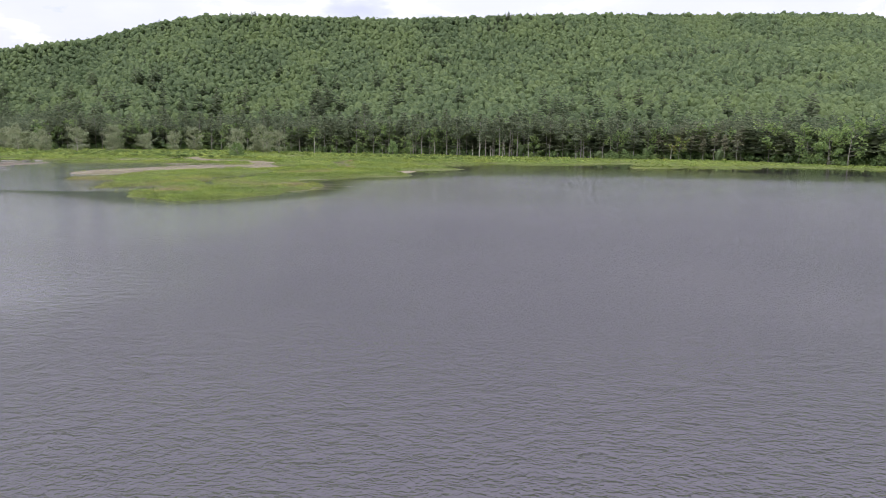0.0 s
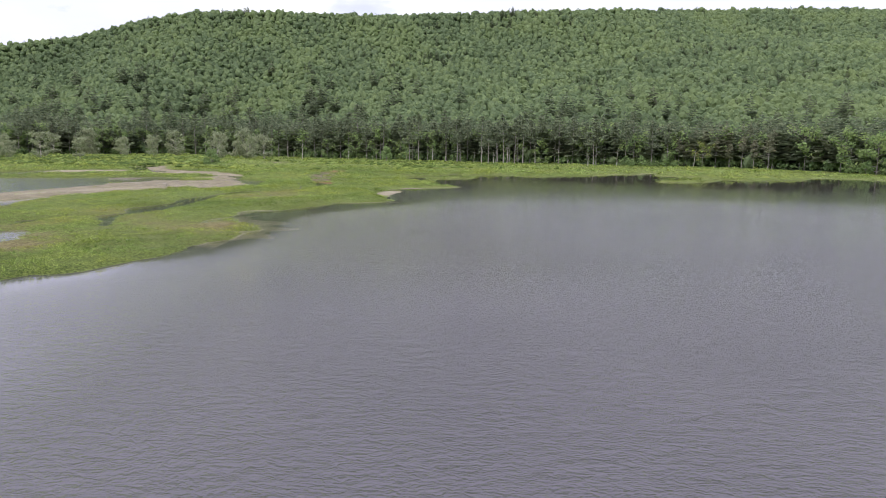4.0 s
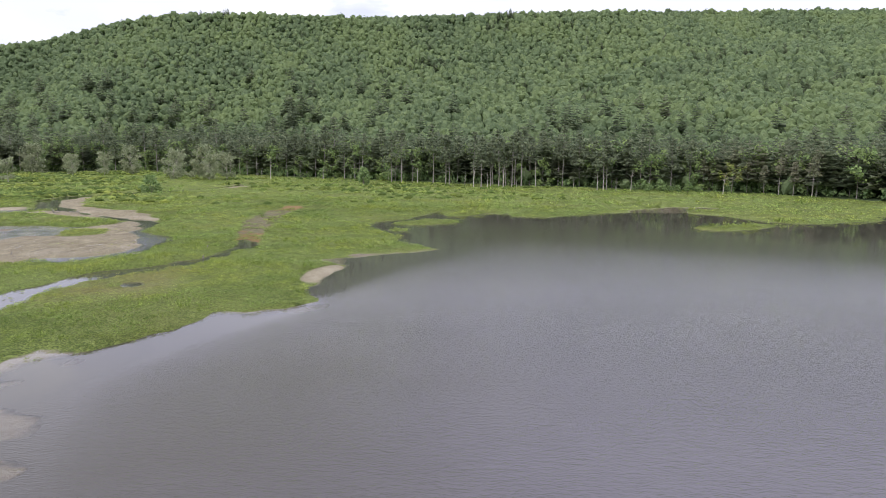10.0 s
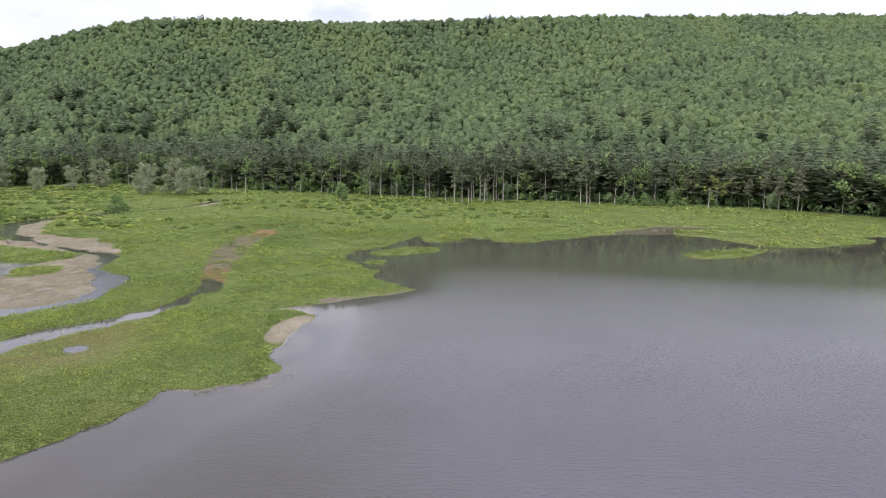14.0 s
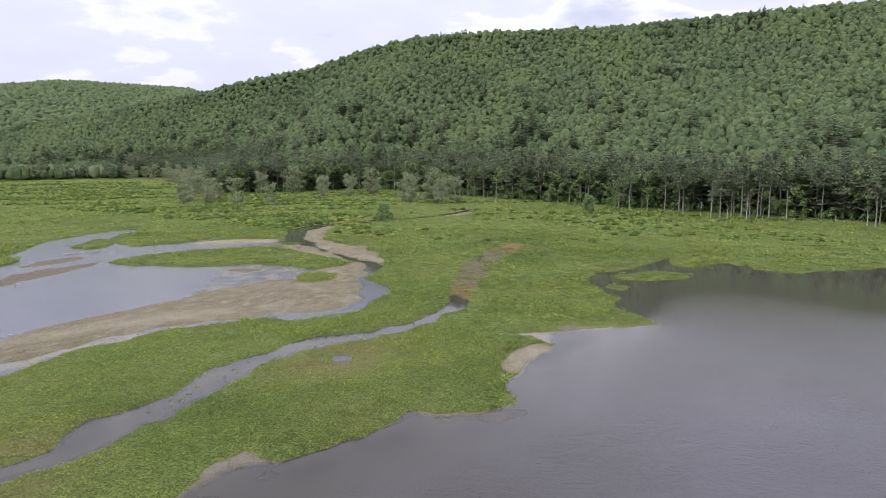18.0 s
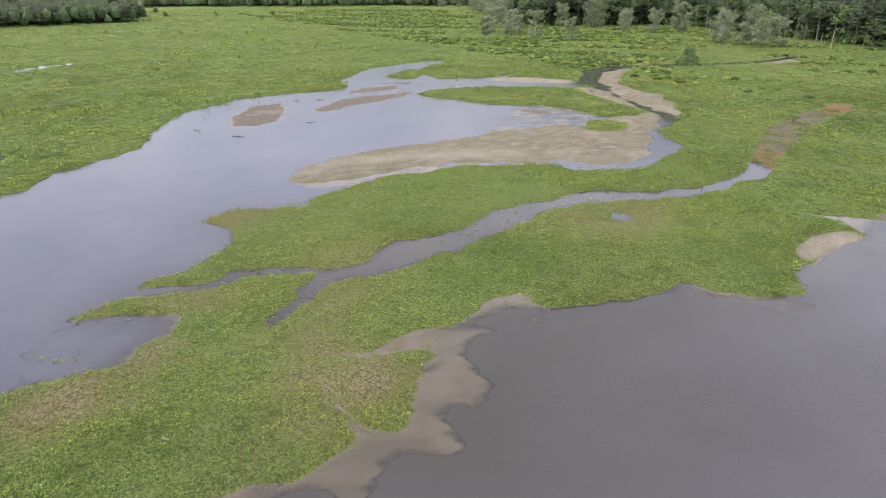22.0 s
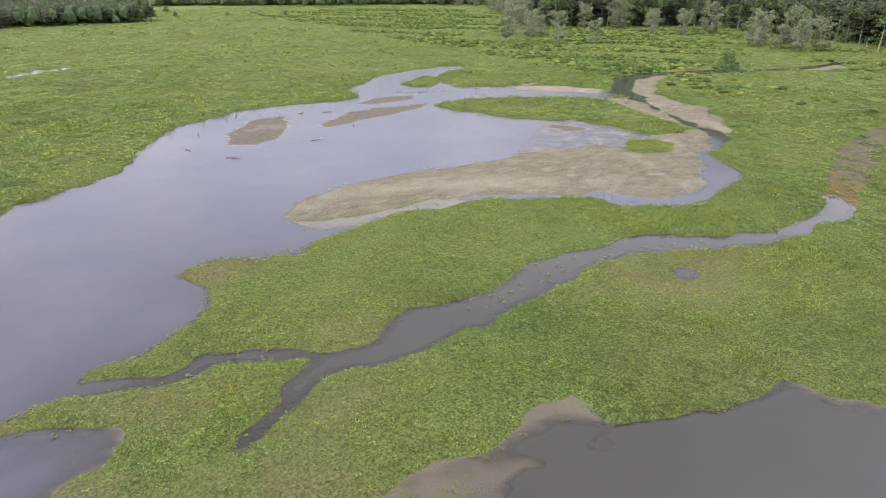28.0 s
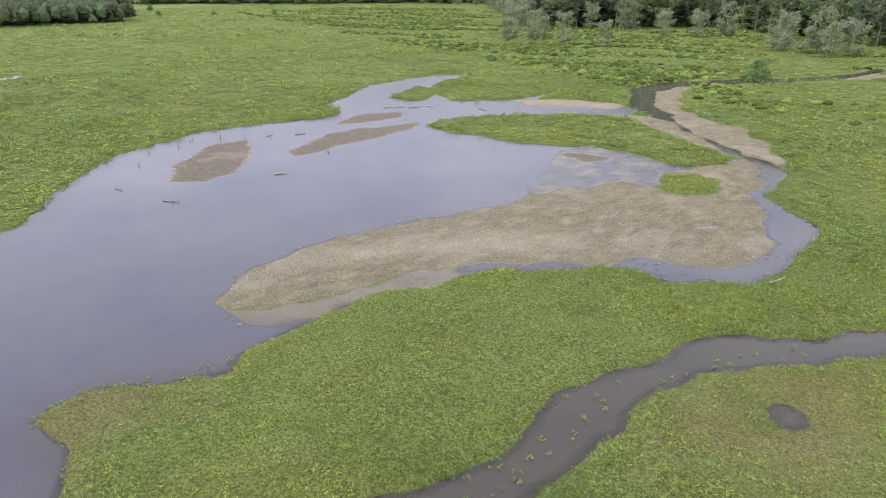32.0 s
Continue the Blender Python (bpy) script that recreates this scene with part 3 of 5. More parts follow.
LOBE_C = [(-42, 55.4), (-41.2, 59.4), (-38.7, 61.1), (-37.3, 58.5), (-38.4, 55.6)]
LOBE_EAST = [(-30.3, 78.6), (-27.3, 82), (-20.7, 83.1), (-16.6, 86.6), (-14.6, 83), (-19.3, 78.9), (-25.4, 77.4)]
SHALLOW_BAY = [(-70.3, 29.2), (-74.5, 23.1), (-78.4, 18.7), (-75.2, 12.5), (-65.9, 9.4), (-63.9, 18.6)]
SHALLOW_BAR = [(-108.9, 69.1), (-103.1, 75.8), (-100.7, 86.6), (-98.6, 96.7), (-96.3, 99.7), (-92.7, 99.7), (-93.8, 94.5), (-96.2, 87.2),
               (-98.4, 82.5), (-98.1, 74.2), (-100.3, 70.1)]
SHOALS = [SPIT_SAND, SHALLOWS, LOBE_A, LOBE_B, LOBE_NORTH, LOBE_C, LOBE_EAST, SHALLOW_BAY, SHALLOW_BAR]

STRAW_TIP = [(-49.6, 34.4), (-48, 36.9), (-45.4, 41), (-43.8, 45.4), (-41.6, 44), (-39.5, 40.1), (-39.3, 36.9), (-39.2, 33.8), (-37.9, 29.3),
             (-38.4, 26.6), (-38.8, 22.3), (-38.8, 18.7), (-44, 21.2), (-46.3, 25.5), (-51.5, 28.2), (-56.3, 32.6), (-57.5, 34.9), (-56.8, 37.4),
             (-53.9, 38.4)]
STRAW_BANK = [(-66, 7.9), (-66, 11.8), (-66.1, 16.6), (-65.9, 21.2), (-66.1, 26.4), (-61, 24.8), (-57.8, 20.6), (-56.1, 16.5), (-59.3, 12.1),
              (-59.6, 8.9), (-55.7, 6.6), (-52.9, 4.6)]
STRAW_SPIT = [(-78.6, 18.6), (-81.1, 20.7), (-80.8, 24.6), (-77.1, 29.5), (-75.9, 33.4), (-72.7, 34.9), (-67.9, 32.2), (-69.6, 29.5), (-73, 27.6),
              (-75.3, 23.8), (-75.3, 20.6)]
FLAT_BROWN = [(-48.8, 34.5), (-47.7, 36.7), (-45.2, 40.7), (-43.5, 45), (-41.3, 43.5), (-39.5, 40), (-39.4, 37), (-39.3, 33.9), (-40.9, 31.8),
              (-44.7, 32.1)]
STRAW_WEST = [(-99, 44.9), (-101.4, 48.3), (-102.5, 53.6), (-98.4, 59.9), (-93.4, 63.5), (-91.4, 58.4), (-91.1, 54), (-93.7, 50.2), (-87.5, 46.8),
              (-91.3, 43)]
STRAW_EAST = [(-61.2, 73.2), (-61.5, 88.2), (-58.2, 101.8), (-47.6, 114.7), (-42.2, 92.2)]
STRAW_A = [(-82.2, 28.5), (-85.1, 33.3), (-85, 37.7), (-82, 38), (-80, 33.5), (-79.5, 31.5)]
STRAW_B = [(-81.7, 26.8), (-78.8, 31.2), (-73.8, 34.6), (-73.9, 37.2), (-70.9, 36.9), (-70.1, 32.7), (-68.7, 30.5), (-74.3, 25)]
STRAW_C = [(-101.7, 46.2), (-102.6, 49.9), (-97.1, 54.2), (-92.5, 51.1), (-85.6, 44.9), (-89.9, 45.9), (-96.8, 46.8)]
STRAW_D = [(-72.1, 49.8), (-72.7, 54.3), (-71, 59.2), (-69.3, 63.5), (-67.6, 57.1), (-68, 53.1), (-69, 49.7)]
STRAW_E = [(-60.3, 38.7), (-62.2, 43.3), (-62.9, 49.2), (-63.4, 54.3), (-61.5, 54.1), (-60, 47.7), (-59.2, 43.5), (-58, 41.1)]


def value_noise(x, y, size, seed):
    rng = np.random.RandomState(seed)
    table = rng.rand(256, 256)
    u, v = x / size, y / size
    i, j = np.floor(u).astype(int), np.floor(v).astype(int)
    a, b = u - i, v - j
    a, b = a * a * (3 - 2 * a), b * b * (3 - 2 * b)
    t = lambda p, q: table[p % 256, q % 256]
    return (t(i, j) * (1 - a) + t(i + 1, j) * a) * (1 - b) + (t(i, j + 1) * (1 - a) + t(i + 1, j + 1) * a) * b


def inside(poly, x, y):
    hit = np.zeros(x.shape, bool)
    px, py = np.array(poly, float).T
    box = (x >= px.min()) & (x <= px.max()) & (y >= py.min()) & (y <= py.max())
    sx, sy = x[box], y[box]
    h = np.zeros(sx.shape, bool)
    for k in range(len(px)):
        x0, y0, x1, y1 = px[k - 1], py[k - 1], px[k], py[k]
        if y0 == y1:
            continue
        cross = ((y0 > sy) != (y1 > sy)) & (sx < (x1 - x0) * (sy - y0) / (y1 - y0) + x0)
        h ^= cross
    hit[box] = h
    return hit


def soften(a, cells):
    r = int(math.ceil(cells * 2.5))
    k = np.exp(-0.5 * (np.arange(-r, r + 1) / cells) ** 2)
    k /= k.sum()
    for axis in (0, 1):
        pad = [(r, r) if n == axis else (0, 0) for n in (0, 1)]
        p = np.pad(a, pad, mode="edge")
        a = sum(k[n] * np.take(p, np.arange(n, n + a.shape[axis]), axis=axis) for n in range(2 * r + 1))
    return a


# the raster of the plan: one cell is 0.8 m
CELL, X0, X1, Y0, Y1 = 0.8, -362.0, 290.0, -60.0, 400.0
RX, RY = np.meshgrid(np.arange(X0, X1, CELL), np.arange(Y0, Y1, CELL), indexing="ij")
WX = RX + (value_noise(RX, RY, 4.5, 1) - 0.5) * 2.6 + (value_noise(RX, RY, 1.7, 2) - 0.5) * 1.3
WY = RY + (value_noise(RX, RY, 4.5, 3) - 0.5) * 2.6 + (value_noise(RX, RY, 1.7, 4) - 0.5) * 1.3
wet = np.zeros(RX.shape, bool)
for p in WATERS:
    wet |= inside(p, WX, WY)
for p in GREEN_ISLES:
    wet &= ~inside(p, WX, WY)
wet |= inside(COVE, WX, WY)
wet |= inside(EAST_FLAT, WX, WY) & (value_noise(RX, RY * 2.5, 9, 8) > 0.5)
bars = np.zeros(RX.shape, bool)
for p in SANDS:
    bars |= inside(p, WX, WY)
muds = np.zeros(RX.shape, bool)
for p in MUDS + [BANK_NORTH]:
    muds |= inside(p, WX, WY)
bars |= muds
bars &= ~inside(POOL, WX, WY)
bars &= ~inside(RIVULET, WX, WY)
wet |= inside(RIVULET, WX, WY)
bars &= ~(inside(BAR_GRASS, WX, WY) | inside(TONGUE, WX, WY))
grass_f = soften((~wet & ~bars).astype(float), 1.1)
sand_f = soften(bars.astype(float), 2.0)
land_f = soften((~wet | bars).astype(float), 1.0)
rust_f = soften(inside(RUST, WX, WY).astype(float), 1.2)
straw_f = soften(np.maximum.reduce([inside(STRAW_TIP, WX, WY) * 0.6, inside(STRAW_BANK, WX, WY) * 0.95, inside(STRAW_SPIT, WX, WY) * 0.9, inside(FLAT_BROWN, WX, WY) * 1.3, inside(SEEP_WEST, WX, WY) * 1.2, inside(SLOT, WX, WY) * 1.2, inside(STRAW_WEST, WX, WY) * 0.6, inside(STRAW_EAST, WX, WY) * 0.45] + [inside(p, WX, WY) * 0.5 for p in (STRAW_A, STRAW_B, STRAW_C, STRAW_D, STRAW_E)]), 3.6) * np.clip(0.15 + 0.9 * value_noise(RX, RY, 6, 9) + 0.75 * value_noise(RX, RY, 2.0, 10), 0, 1.4)
shal = np.zeros(RX.shape, bool)
for p in SHOALS + [COVE, FRINGE, INLET, EAST_FLAT, CHUTE]:
    shal |= inside(p, WX, WY)
shal_f = np.clip(soften(shal.astype(float), 1.2) * 1.6 - 0.2, 0, 1)
pale_f = soften(0.5 * (inside(SAND_NORTH, WX, WY) | inside(SAND_LEDGE, WX, WY)) + 0.6 * (inside(BEACH, WX, WY) | inside(BEACH_SOUTH, WX, WY)) + 0.55 * inside(BAR_CREST, WX, WY) * (0.4 + value_noise(RX, RY, 3.0, 14)), 2.0)
mud_f = soften(muds.astype(float), 1.5)
fringe_f = soften(inside(FRINGE, WX, WY).astype(float), 2.0)
faint_f = soften((inside(LOBE_EAST, WX, WY) | inside(LOBE_C, WX, WY)).astype(float), 2.0)
bay_f = soften(inside(SHALLOW_BAY, WX, WY).astype(float), 2.0)
shore_f = soften((~wet | bars).astype(float), 9.0)
rough = value_noise(RX, RY, 2.2, 5) * 0.6 + value_noise(RX, RY, 7.0, 6) * 0.4
zg = (grass_f - 0.5) * 0.95 + (rough - 0.5) * 0.30 * grass_f
zs = (land_f - 0.5) * 0.62 + (value_noise(RX, RY, 6, 7) - 0.5) * 0.16 * land_f
bed = -0.15 - 1.1 * np.clip(1 - shore_f * 1.8, 0, 1)
z_wet = np.where(land_f < 0.5, bed * (1 - 2 * np.clip(land_f, 0, 0.5)) - 0.02, 0)
zs = np.where(soften(muds.astype(float), 2.0) > 0.1, np.minimum(zs, 0.05 + 0.05 * rough), zs)
PLAN_Z = np.where(sand_f > grass_f, zs, np.maximum(zg, zs * 0.6))
PLAN_Z = np.where(land_f < 0.5, np.minimum(PLAN_Z, 0) * 0.4 + z_wet, PLAN_Z)
PLAN_Z = np.where((shal_f > 0.02) & (land_f < 0.6), PLAN_Z * (1 - shal_f) + shal_f * (-0.03 - 0.17 * bay_f - 0.11 * faint_f - 0.07 * fringe_f + (rough - 0.5) * (0.11 + 0.18 * fringe_f)), PLAN_Z)
PLAN_Z = np.where(rust_f > 0.3, np.minimum(PLAN_Z, 0.10 + 0.12 * (rough - 0.5)), PLAN_Z)


def sample(field, x, y, outside):
    u, v = (x - X0) / CELL, (y - Y0) / CELL
    ok = (u >= 0) & (v >= 0) & (u < field.shape[0] - 1.001) & (v < field.shape[1] - 1.001)
    u, v = np.where(ok, u, 0), np.where(ok, v, 0)
    i, j = u.astype(int), v.astype(int)
    a, b = u - i, v - j
    f = (field[i, j] * (1 - a) + field[i + 1, j] * a) * (1 - b) + (field[i, j + 1] * (1 - a) + field[i + 1, j + 1] * a) * b
    return np.where(ok, f, outside)


FOOT = [(-2530, 910.8), (-910.8, 607.2), (-775.6, 691.4), (-546.5, 642), (-317.5, 418.1), (-261, 532.3), (-139.7, 459.1), (-75.5, 426.6),
        (0.3, 384.2), (74.9, 350.8), (150.4, 330.4), (191.8, 280.6), (219.5, 207.9), (293.5, 151.8), (445.3, 60.7), (748.9, -151.8)]
RIDGE = [(-1600, 10), (-1300, 38), (-1100, 62), (-900, 90), (-735, 110.5), (-665, 123.5), (-623, 131.5), (-554, 138.5), (-507, 142.5), (-470, 153.5),
         (-437, 162.5), (-390, 172.5), (-345, 178.5), (-300, 181.5), (-250, 181.5), (-180, 177.5), (-116, 175), (-45, 178), (20, 179), (80, 183), (140, 186),
         (206, 185), (280, 185), (350, 187), (420, 188), (510, 190), (600, 188), (1200, 186)]
CREST = [(-1400, 95), (-700, 115), (-283, 150), (-226, 164), (-133, 174), (0, 167), (116, 185), (233, 182), (345, 179), (700, 176)]


def curve(points, x):
    px, py = np.array(points, float).T
    return sum(np.interp(x + d, px, py) for d in (-25, 0, 25)) / 3


def foot_line(x):
    return curve(FOOT, x)


def hill(x, y):
    f = foot_line(x)
    deep = np.maximum(880 - f, 200)
    u = np.clip((y - f) / deep, 0, None)
    p = np.where(u < 1, 0.72 * u**1.5 + 0.28 * u**2.6, 1)
    p = p * (1 - np.clip((u - 1.1) / 3.0, 0, 0.8))
    h = curve(RIDGE, x) * p
    h += (value_noise(x, y, 130, 11) - 0.5) * 26 * np.clip(u * 1.6, 0, 1) * (1 - np.clip(u, 0, 1) * 0.75)
    # the farther range up the valley
    s, c = math.sin(radians(52)), math.cos(radians(52))
    a, b = -s * x + c * y, c * x + s * y
    crest = curve(CREST, b)
    q = np.clip((a - 980) / 900, 0, 1)
    h2 = crest * q * q * (3 - 2 * q) * np.clip((700 - b) / 300, 0, 1)
    return np.maximum(h, h2)


def ground_z(x, y):
    z = sample(PLAN_Z, x, y, np.nan)
    far_wet = inside(LAKE_EAST + [(-60, -30), (-40, 10), (104, 188), (141, 199)], x, y)
    z = np.where(np.isnan(z), np.where(far_wet, -1.0, 0.42 + (value_noise(x, y, 6, 6) - 0.5) * 0.4), z)
    return z + hill(x, y)


def spaced(lo, hi, step, ends, grow=1.07):
    mid = list(np.arange(lo, hi, step))
    out = []
    for sign, start, end in ((-1, mid[0], ends[0]), (1, mid[-1], ends[1])):
        s, v, row = step, start, []
        while abs(v) < abs(end) or v * sign < 0:
            s = min(s * grow, 220)
            v += sign * s
            row.append(v)
        out.append(row)
    return np.array(out[0][::-1] + mid + out[1])


def mesh_object(name, verts, faces, mat, attributes=None, smooth=True):
    me = bpy.data.meshes.new(name)
    verts, faces = np.asarray(verts, np.float32), np.asarray(faces, np.int32)
    n = faces.shape[1]
    me.vertices.add(len(verts))
    me.vertices.foreach_set("co", verts.ravel())
    me.loops.add(faces.size)
    me.loops.foreach_set("vertex_index", faces.ravel())
    me.polygons.add(len(faces))
    me.polygons.foreach_set("loop_start", np.arange(0, faces.size, n, dtype=np.int32))
    me.polygons.foreach_set("loop_total", np.full(len(faces), n, np.int32))
    me.polygons.foreach_set("use_smooth", np.full(len(faces), smooth))
    for key, value in (attributes or {}).items():
        me.attributes.new(key, "FLOAT", "POINT").data.foreach_set("value", np.asarray(value, np.float32))
    me.update(calc_edges=True)
    me.materials.append(mat)
    return new(name, me)


def sheet(xs, ys):
    gx, gy = np.meshgrid(xs, ys, indexing="ij")
    idx = np.arange(gx.size).reshape(gx.shape)
    faces = np.stack([idx[:-1, :-1], idx[1:, :-1], idx[1:, 1:], idx[:-1, 1:]], -1).reshape(-1, 4)
    return gx.ravel(), gy.ravel(), faces


# ---------------------------------------------------------------- ground and water
gx, gy, gf = sheet(spaced(-284, 112, 1.25, (-4600, 4600)), spaced(-8, 262, 1.25, (-4600, 4600)))
far_a = -math.sin(radians(52)) * gx + math.cos(radians(52)) * gy
woods = np.clip(np.maximum.reduce([(gy - foot_line(gx) - 2) / 8, (far_a - 935) / 20, np.where(gy < 250, (-588 - gx) / 12, 0)]), 0, 1)
gap_fill = 2.0 * np.clip((gy - foot_line(gx) - 45) / 25, 0, 1) * (gx > -1040)  # raised ground in place of undergrowth, added to fill dark gaps below the crowns
ground = mesh_object("ground", np.stack([gx, gy, ground_z(gx, gy) + gap_fill], -1), gf, M_GROUND,
                     {"sand": sample(sand_f, gx, gy, 0), "rust": sample(rust_f, gx, gy, 0), "straw": sample(straw_f, gx, gy, 0), "woods": woods, "mud": sample(mud_f, gx, gy, 0), "shoal": sample(shal_f, gx, gy, 0), "pale": sample(pale_f, gx, gy, 0), "iron": 0.34 * (np.clip((168 - gy) / 14, 0, 1) + np.clip((gy - 218) / 8, 0, 1))})
tagged(ground, "green marsh flats with sandy gravel bars below wooded hills", "ground", kind="structure")

wx, wy, wf = sheet(spaced(-218, 55, 1.35, (-4400, 4400), 1.12), spaced(2, 215, 1.35, (-4400, 4400), 1.12))
calm = 1 - np.clip(sample(shore_f, wx, wy, 0) * 1.9, 0, 0.95)
# the wind ruffles the open lake; a belt along the shores and the northern end lie calm
lee_f = soften((~wet | bars).astype(float), 18.0)
sheltered = 1 - np.clip(sample(lee_f, wx, wy, 0) * 2.6, 0, 0.96)
wind = np.clip((145 - wy - 0.2 * np.clip(wx, 0, 200) + 110 * (value_noise(wx, wy, 50, 72) - 0.5)) / 135, 0, 1)
lake_open = calm * sheltered * (0.15 * np.clip((210 - wy - 0.7 * np.clip(wx - 20, 0, 200)) / 110, 0.04, 1) + 0.12 * wind * wind + 0.44 * np.clip((95 - wy) / 140, 0, 1)) * (0.7 + 0.5 * value_noise(wx, wy * 1.6, 60, 71))
pond_mask = inside(POND_WEST + POND_EAST, RX, RY) & ~inside(POOL, RX, RY)
on_pond = sample(soften(pond_mask.astype(float), 4.0), wx, wy, 0)
lake_open = lake_open * (1 - on_pond) * np.where((wx < -45) & (wy > 10), 0.15, 1) + on_pond * 0.10
lake_open *= 1 - 0.7 * np.clip((-24 - wx + 22 * (value_noise(wx, wy, 18, 73) - 0.5)) / 22, 0, 1) * (wy < 12)
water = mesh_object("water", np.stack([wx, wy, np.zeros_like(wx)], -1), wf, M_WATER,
                    {"depth": np.clip(-ground_z(wx, wy), 0, 2), "open": lake_open, "silt_sheen": on_pond})
tagged(water, "grey silty lake and pond water with light wind ripples", "water", kind="structure")

# ---------------------------------------------------------------- woods
def ico(sub):
    bm = bmesh.new()
    bmesh.ops.create_icosphere(bm, subdivisions=sub, radius=1)
    v = np.array([p.co[:] for p in bm.verts])
    f = np.array([[p.index for p in q.verts] for q in bm.faces])
    bm.free()
    return v, f


ICO1, ICO2 = ico(1), ico(2)


def leafy_crown(rng, sprays=5, size=0.26, lumps=9):
    """A broadleaf crown: a bumpy dome of leaf masses with ragged sprays standing off it, unit radius, on z = 0."""
    v, f = ICO2[0].copy(), ICO2[1]
    way = rng.normal(size=(lumps, 3)) * (1, 1, 0.8) + (0, 0, 0.45)
    way /= np.linalg.norm(way, axis=1)[:, None]
    near = (v @ way.T).max(axis=1)
    reach = 0.64 + 0.44 * np.clip((near - 0.72) / 0.28, 0, 1) + (rng.rand(len(v)) - 0.5) * 0.24
    v = v * reach[:, None]
    keep = v[f].mean(axis=1)[:, 2] > -0.28
    f = f[keep]
    d = rng.normal(size=(sprays, 3)) + (0, 0, 0.7)
    d[:, 2] = np.abs(d[:, 2])
    d /= np.linalg.norm(d, axis=1)[:, None]
    nrm = d + rng.normal(size=(sprays, 3)) * 0.5
    nrm /= np.linalg.norm(nrm, axis=1)[:, None]
    u = np.cross(nrm, rng.normal(size=(sprays, 3)))
    u /= np.linalg.norm(u, axis=1)[:, None]
    w = np.cross(nrm, u)
    p, s = d * (0.84 + 0.2 * rng.rand(sprays, 1)), size * (0.6 + 0.8 * rng.rand(sprays, 1))
    leaf = np.stack([p - u * s, p + w * s * 0.8, p + u * s, p - w * s * 0.8], 1).reshape(-1, 3)
    q = len(v) + np.arange(sprays)[:, None] * 4
    return np.concatenate([v, leaf]) + (0, 0, 0.3), np.concatenate([f, q + (0, 1, 2), q + (0, 2, 3)])


def far_crown(rng, sprays=4, size=0.34):
    """A small broadleaf crown of few faces for woods a kilometre away and for low scrub."""
    v = ICO1[0] * (0.85 + 0.4 * rng.rand(12, 1)) + (0, 0, 0.3)
    f = ICO1[1][v[ICO1[1]].mean(axis=1)[:, 2] > 0.0]
    c = rng.normal(size=(sprays, 3)) + (0, 0, 0.6)
    c = c / np.linalg.norm(c, axis=1)[:, None] * 0.9 + (0, 0, 0.3)
    u, w = rng.normal(size=(2, sprays, 3)) * size * 0.7
    q = 12 + np.arange(sprays)[:, None] * 3
    return np.concatenate([v, np.stack([c - u, c + u, c + w], 1).reshape(-1, 3)]), np.concatenate([f, q + (0, 1, 2)])


def needle_crown(rng, tiers=11, per=5):
    """An old pine's crown: uneven tiers of flat ragged boughs on a thin stem, unit height."""
    v, f = [], []
    for n in range(tiers):
        u = n / (tiers - 1)
        for k in range(per):
            a, r = rng.rand() * 6.283, (0.21 * (1 - u) ** 0.6 + 0.03) * (0.6 + 0.7 * rng.rand())
            d, side = np.array([math.cos(a), math.sin(a), 0]), np.array([-math.sin(a), math.cos(a), 0])
            root = np.array([0, 0, 0.22 + 0.75 * u + 0.05 * rng.rand()])
            tip = root + d * r + (0, 0, -0.02 + 0.06 * u)
            mid = root + d * r * 0.6 + (0, 0, 0.045)
            at = len(v)
            v += [root, mid + side * r * 0.45, tip, mid - side * r * 0.45]
            f += [(at, at + 1, at + 2), (at, at + 2, at + 3)]
    return np.array(v), np.array(f)


def spray_quads(rng, centres, reach, per, size, flat=1.0):
    """Small leaf sprays round many centres: diamonds that face every way."""
    c = np.repeat(np.asarray(centres, float), per, axis=0)
    n = len(c)
    d = rng.normal(size=(n, 3))
    d /= np.linalg.norm(d, axis=1)[:, None]
    c = c + d * (rng.rand(n, 1) ** 0.5) * np.repeat(np.asarray(reach, float), per)[:, None] * (1, 1, flat)
    nrm = d + rng.normal(size=(n, 3)) * 0.5 + (0, 0, 0.7)
    nrm /= np.linalg.norm(nrm, axis=1)[:, None]
    u = np.cross(nrm, rng.normal(size=(n, 3)))
    u /= np.linalg.norm(u, axis=1)[:, None]
    w = np.cross(nrm, u)
    s = size * (0.6 + 0.8 * rng.rand(n, 1))
    v = np.stack([c - u * s, c + w * s * 0.7, c + u * s, c - w * s * 0.7 + nrm * s * 0.25], 1).reshape(-1, 3)
    return v, np.arange(4 * n).reshape(-1, 4)


def scatter(name, templates, places, sizes, heights, mat, tint, seed, smooth=False):
    """Many small growths joined into one mesh."""
    rng = np.random.RandomState(seed)
    pick = rng.randint(len(templates), size=len(places))
    vs, fs, ts, at = [], [], [], 0
    for k, (tv, tf) in enumerate(templates):
        sel = np.where(pick == k)[0]
        if not len(sel):
            continue
        a = rng.rand(len(sel)) * 6.283
        c, s = np.cos(a)[:, None], np.sin(a)[:, None]
        x = (tv[:, 0] * c - tv[:, 1] * s) * sizes[sel, None]
        y = (tv[:, 0] * s + tv[:, 1] * c) * sizes[sel, None]
        z = tv[:, 2] * heights[sel, None]
        vs.append((np.stack([x, y, z], -1) + places[sel, None, :]).reshape(-1, 3))
        fs.append((tf[None] + (at + np.arange(len(sel)) * len(tv))[:, None, None]).reshape(-1, tf.shape[1]))
        ts.append(np.repeat(tint[sel], len(tv)))
        at += len(sel) * len(tv)
    return mesh_object(name, np.concatenate(vs), np.concatenate(fs), mat, {"tint": np.concatenate(ts)}, smooth=smooth)


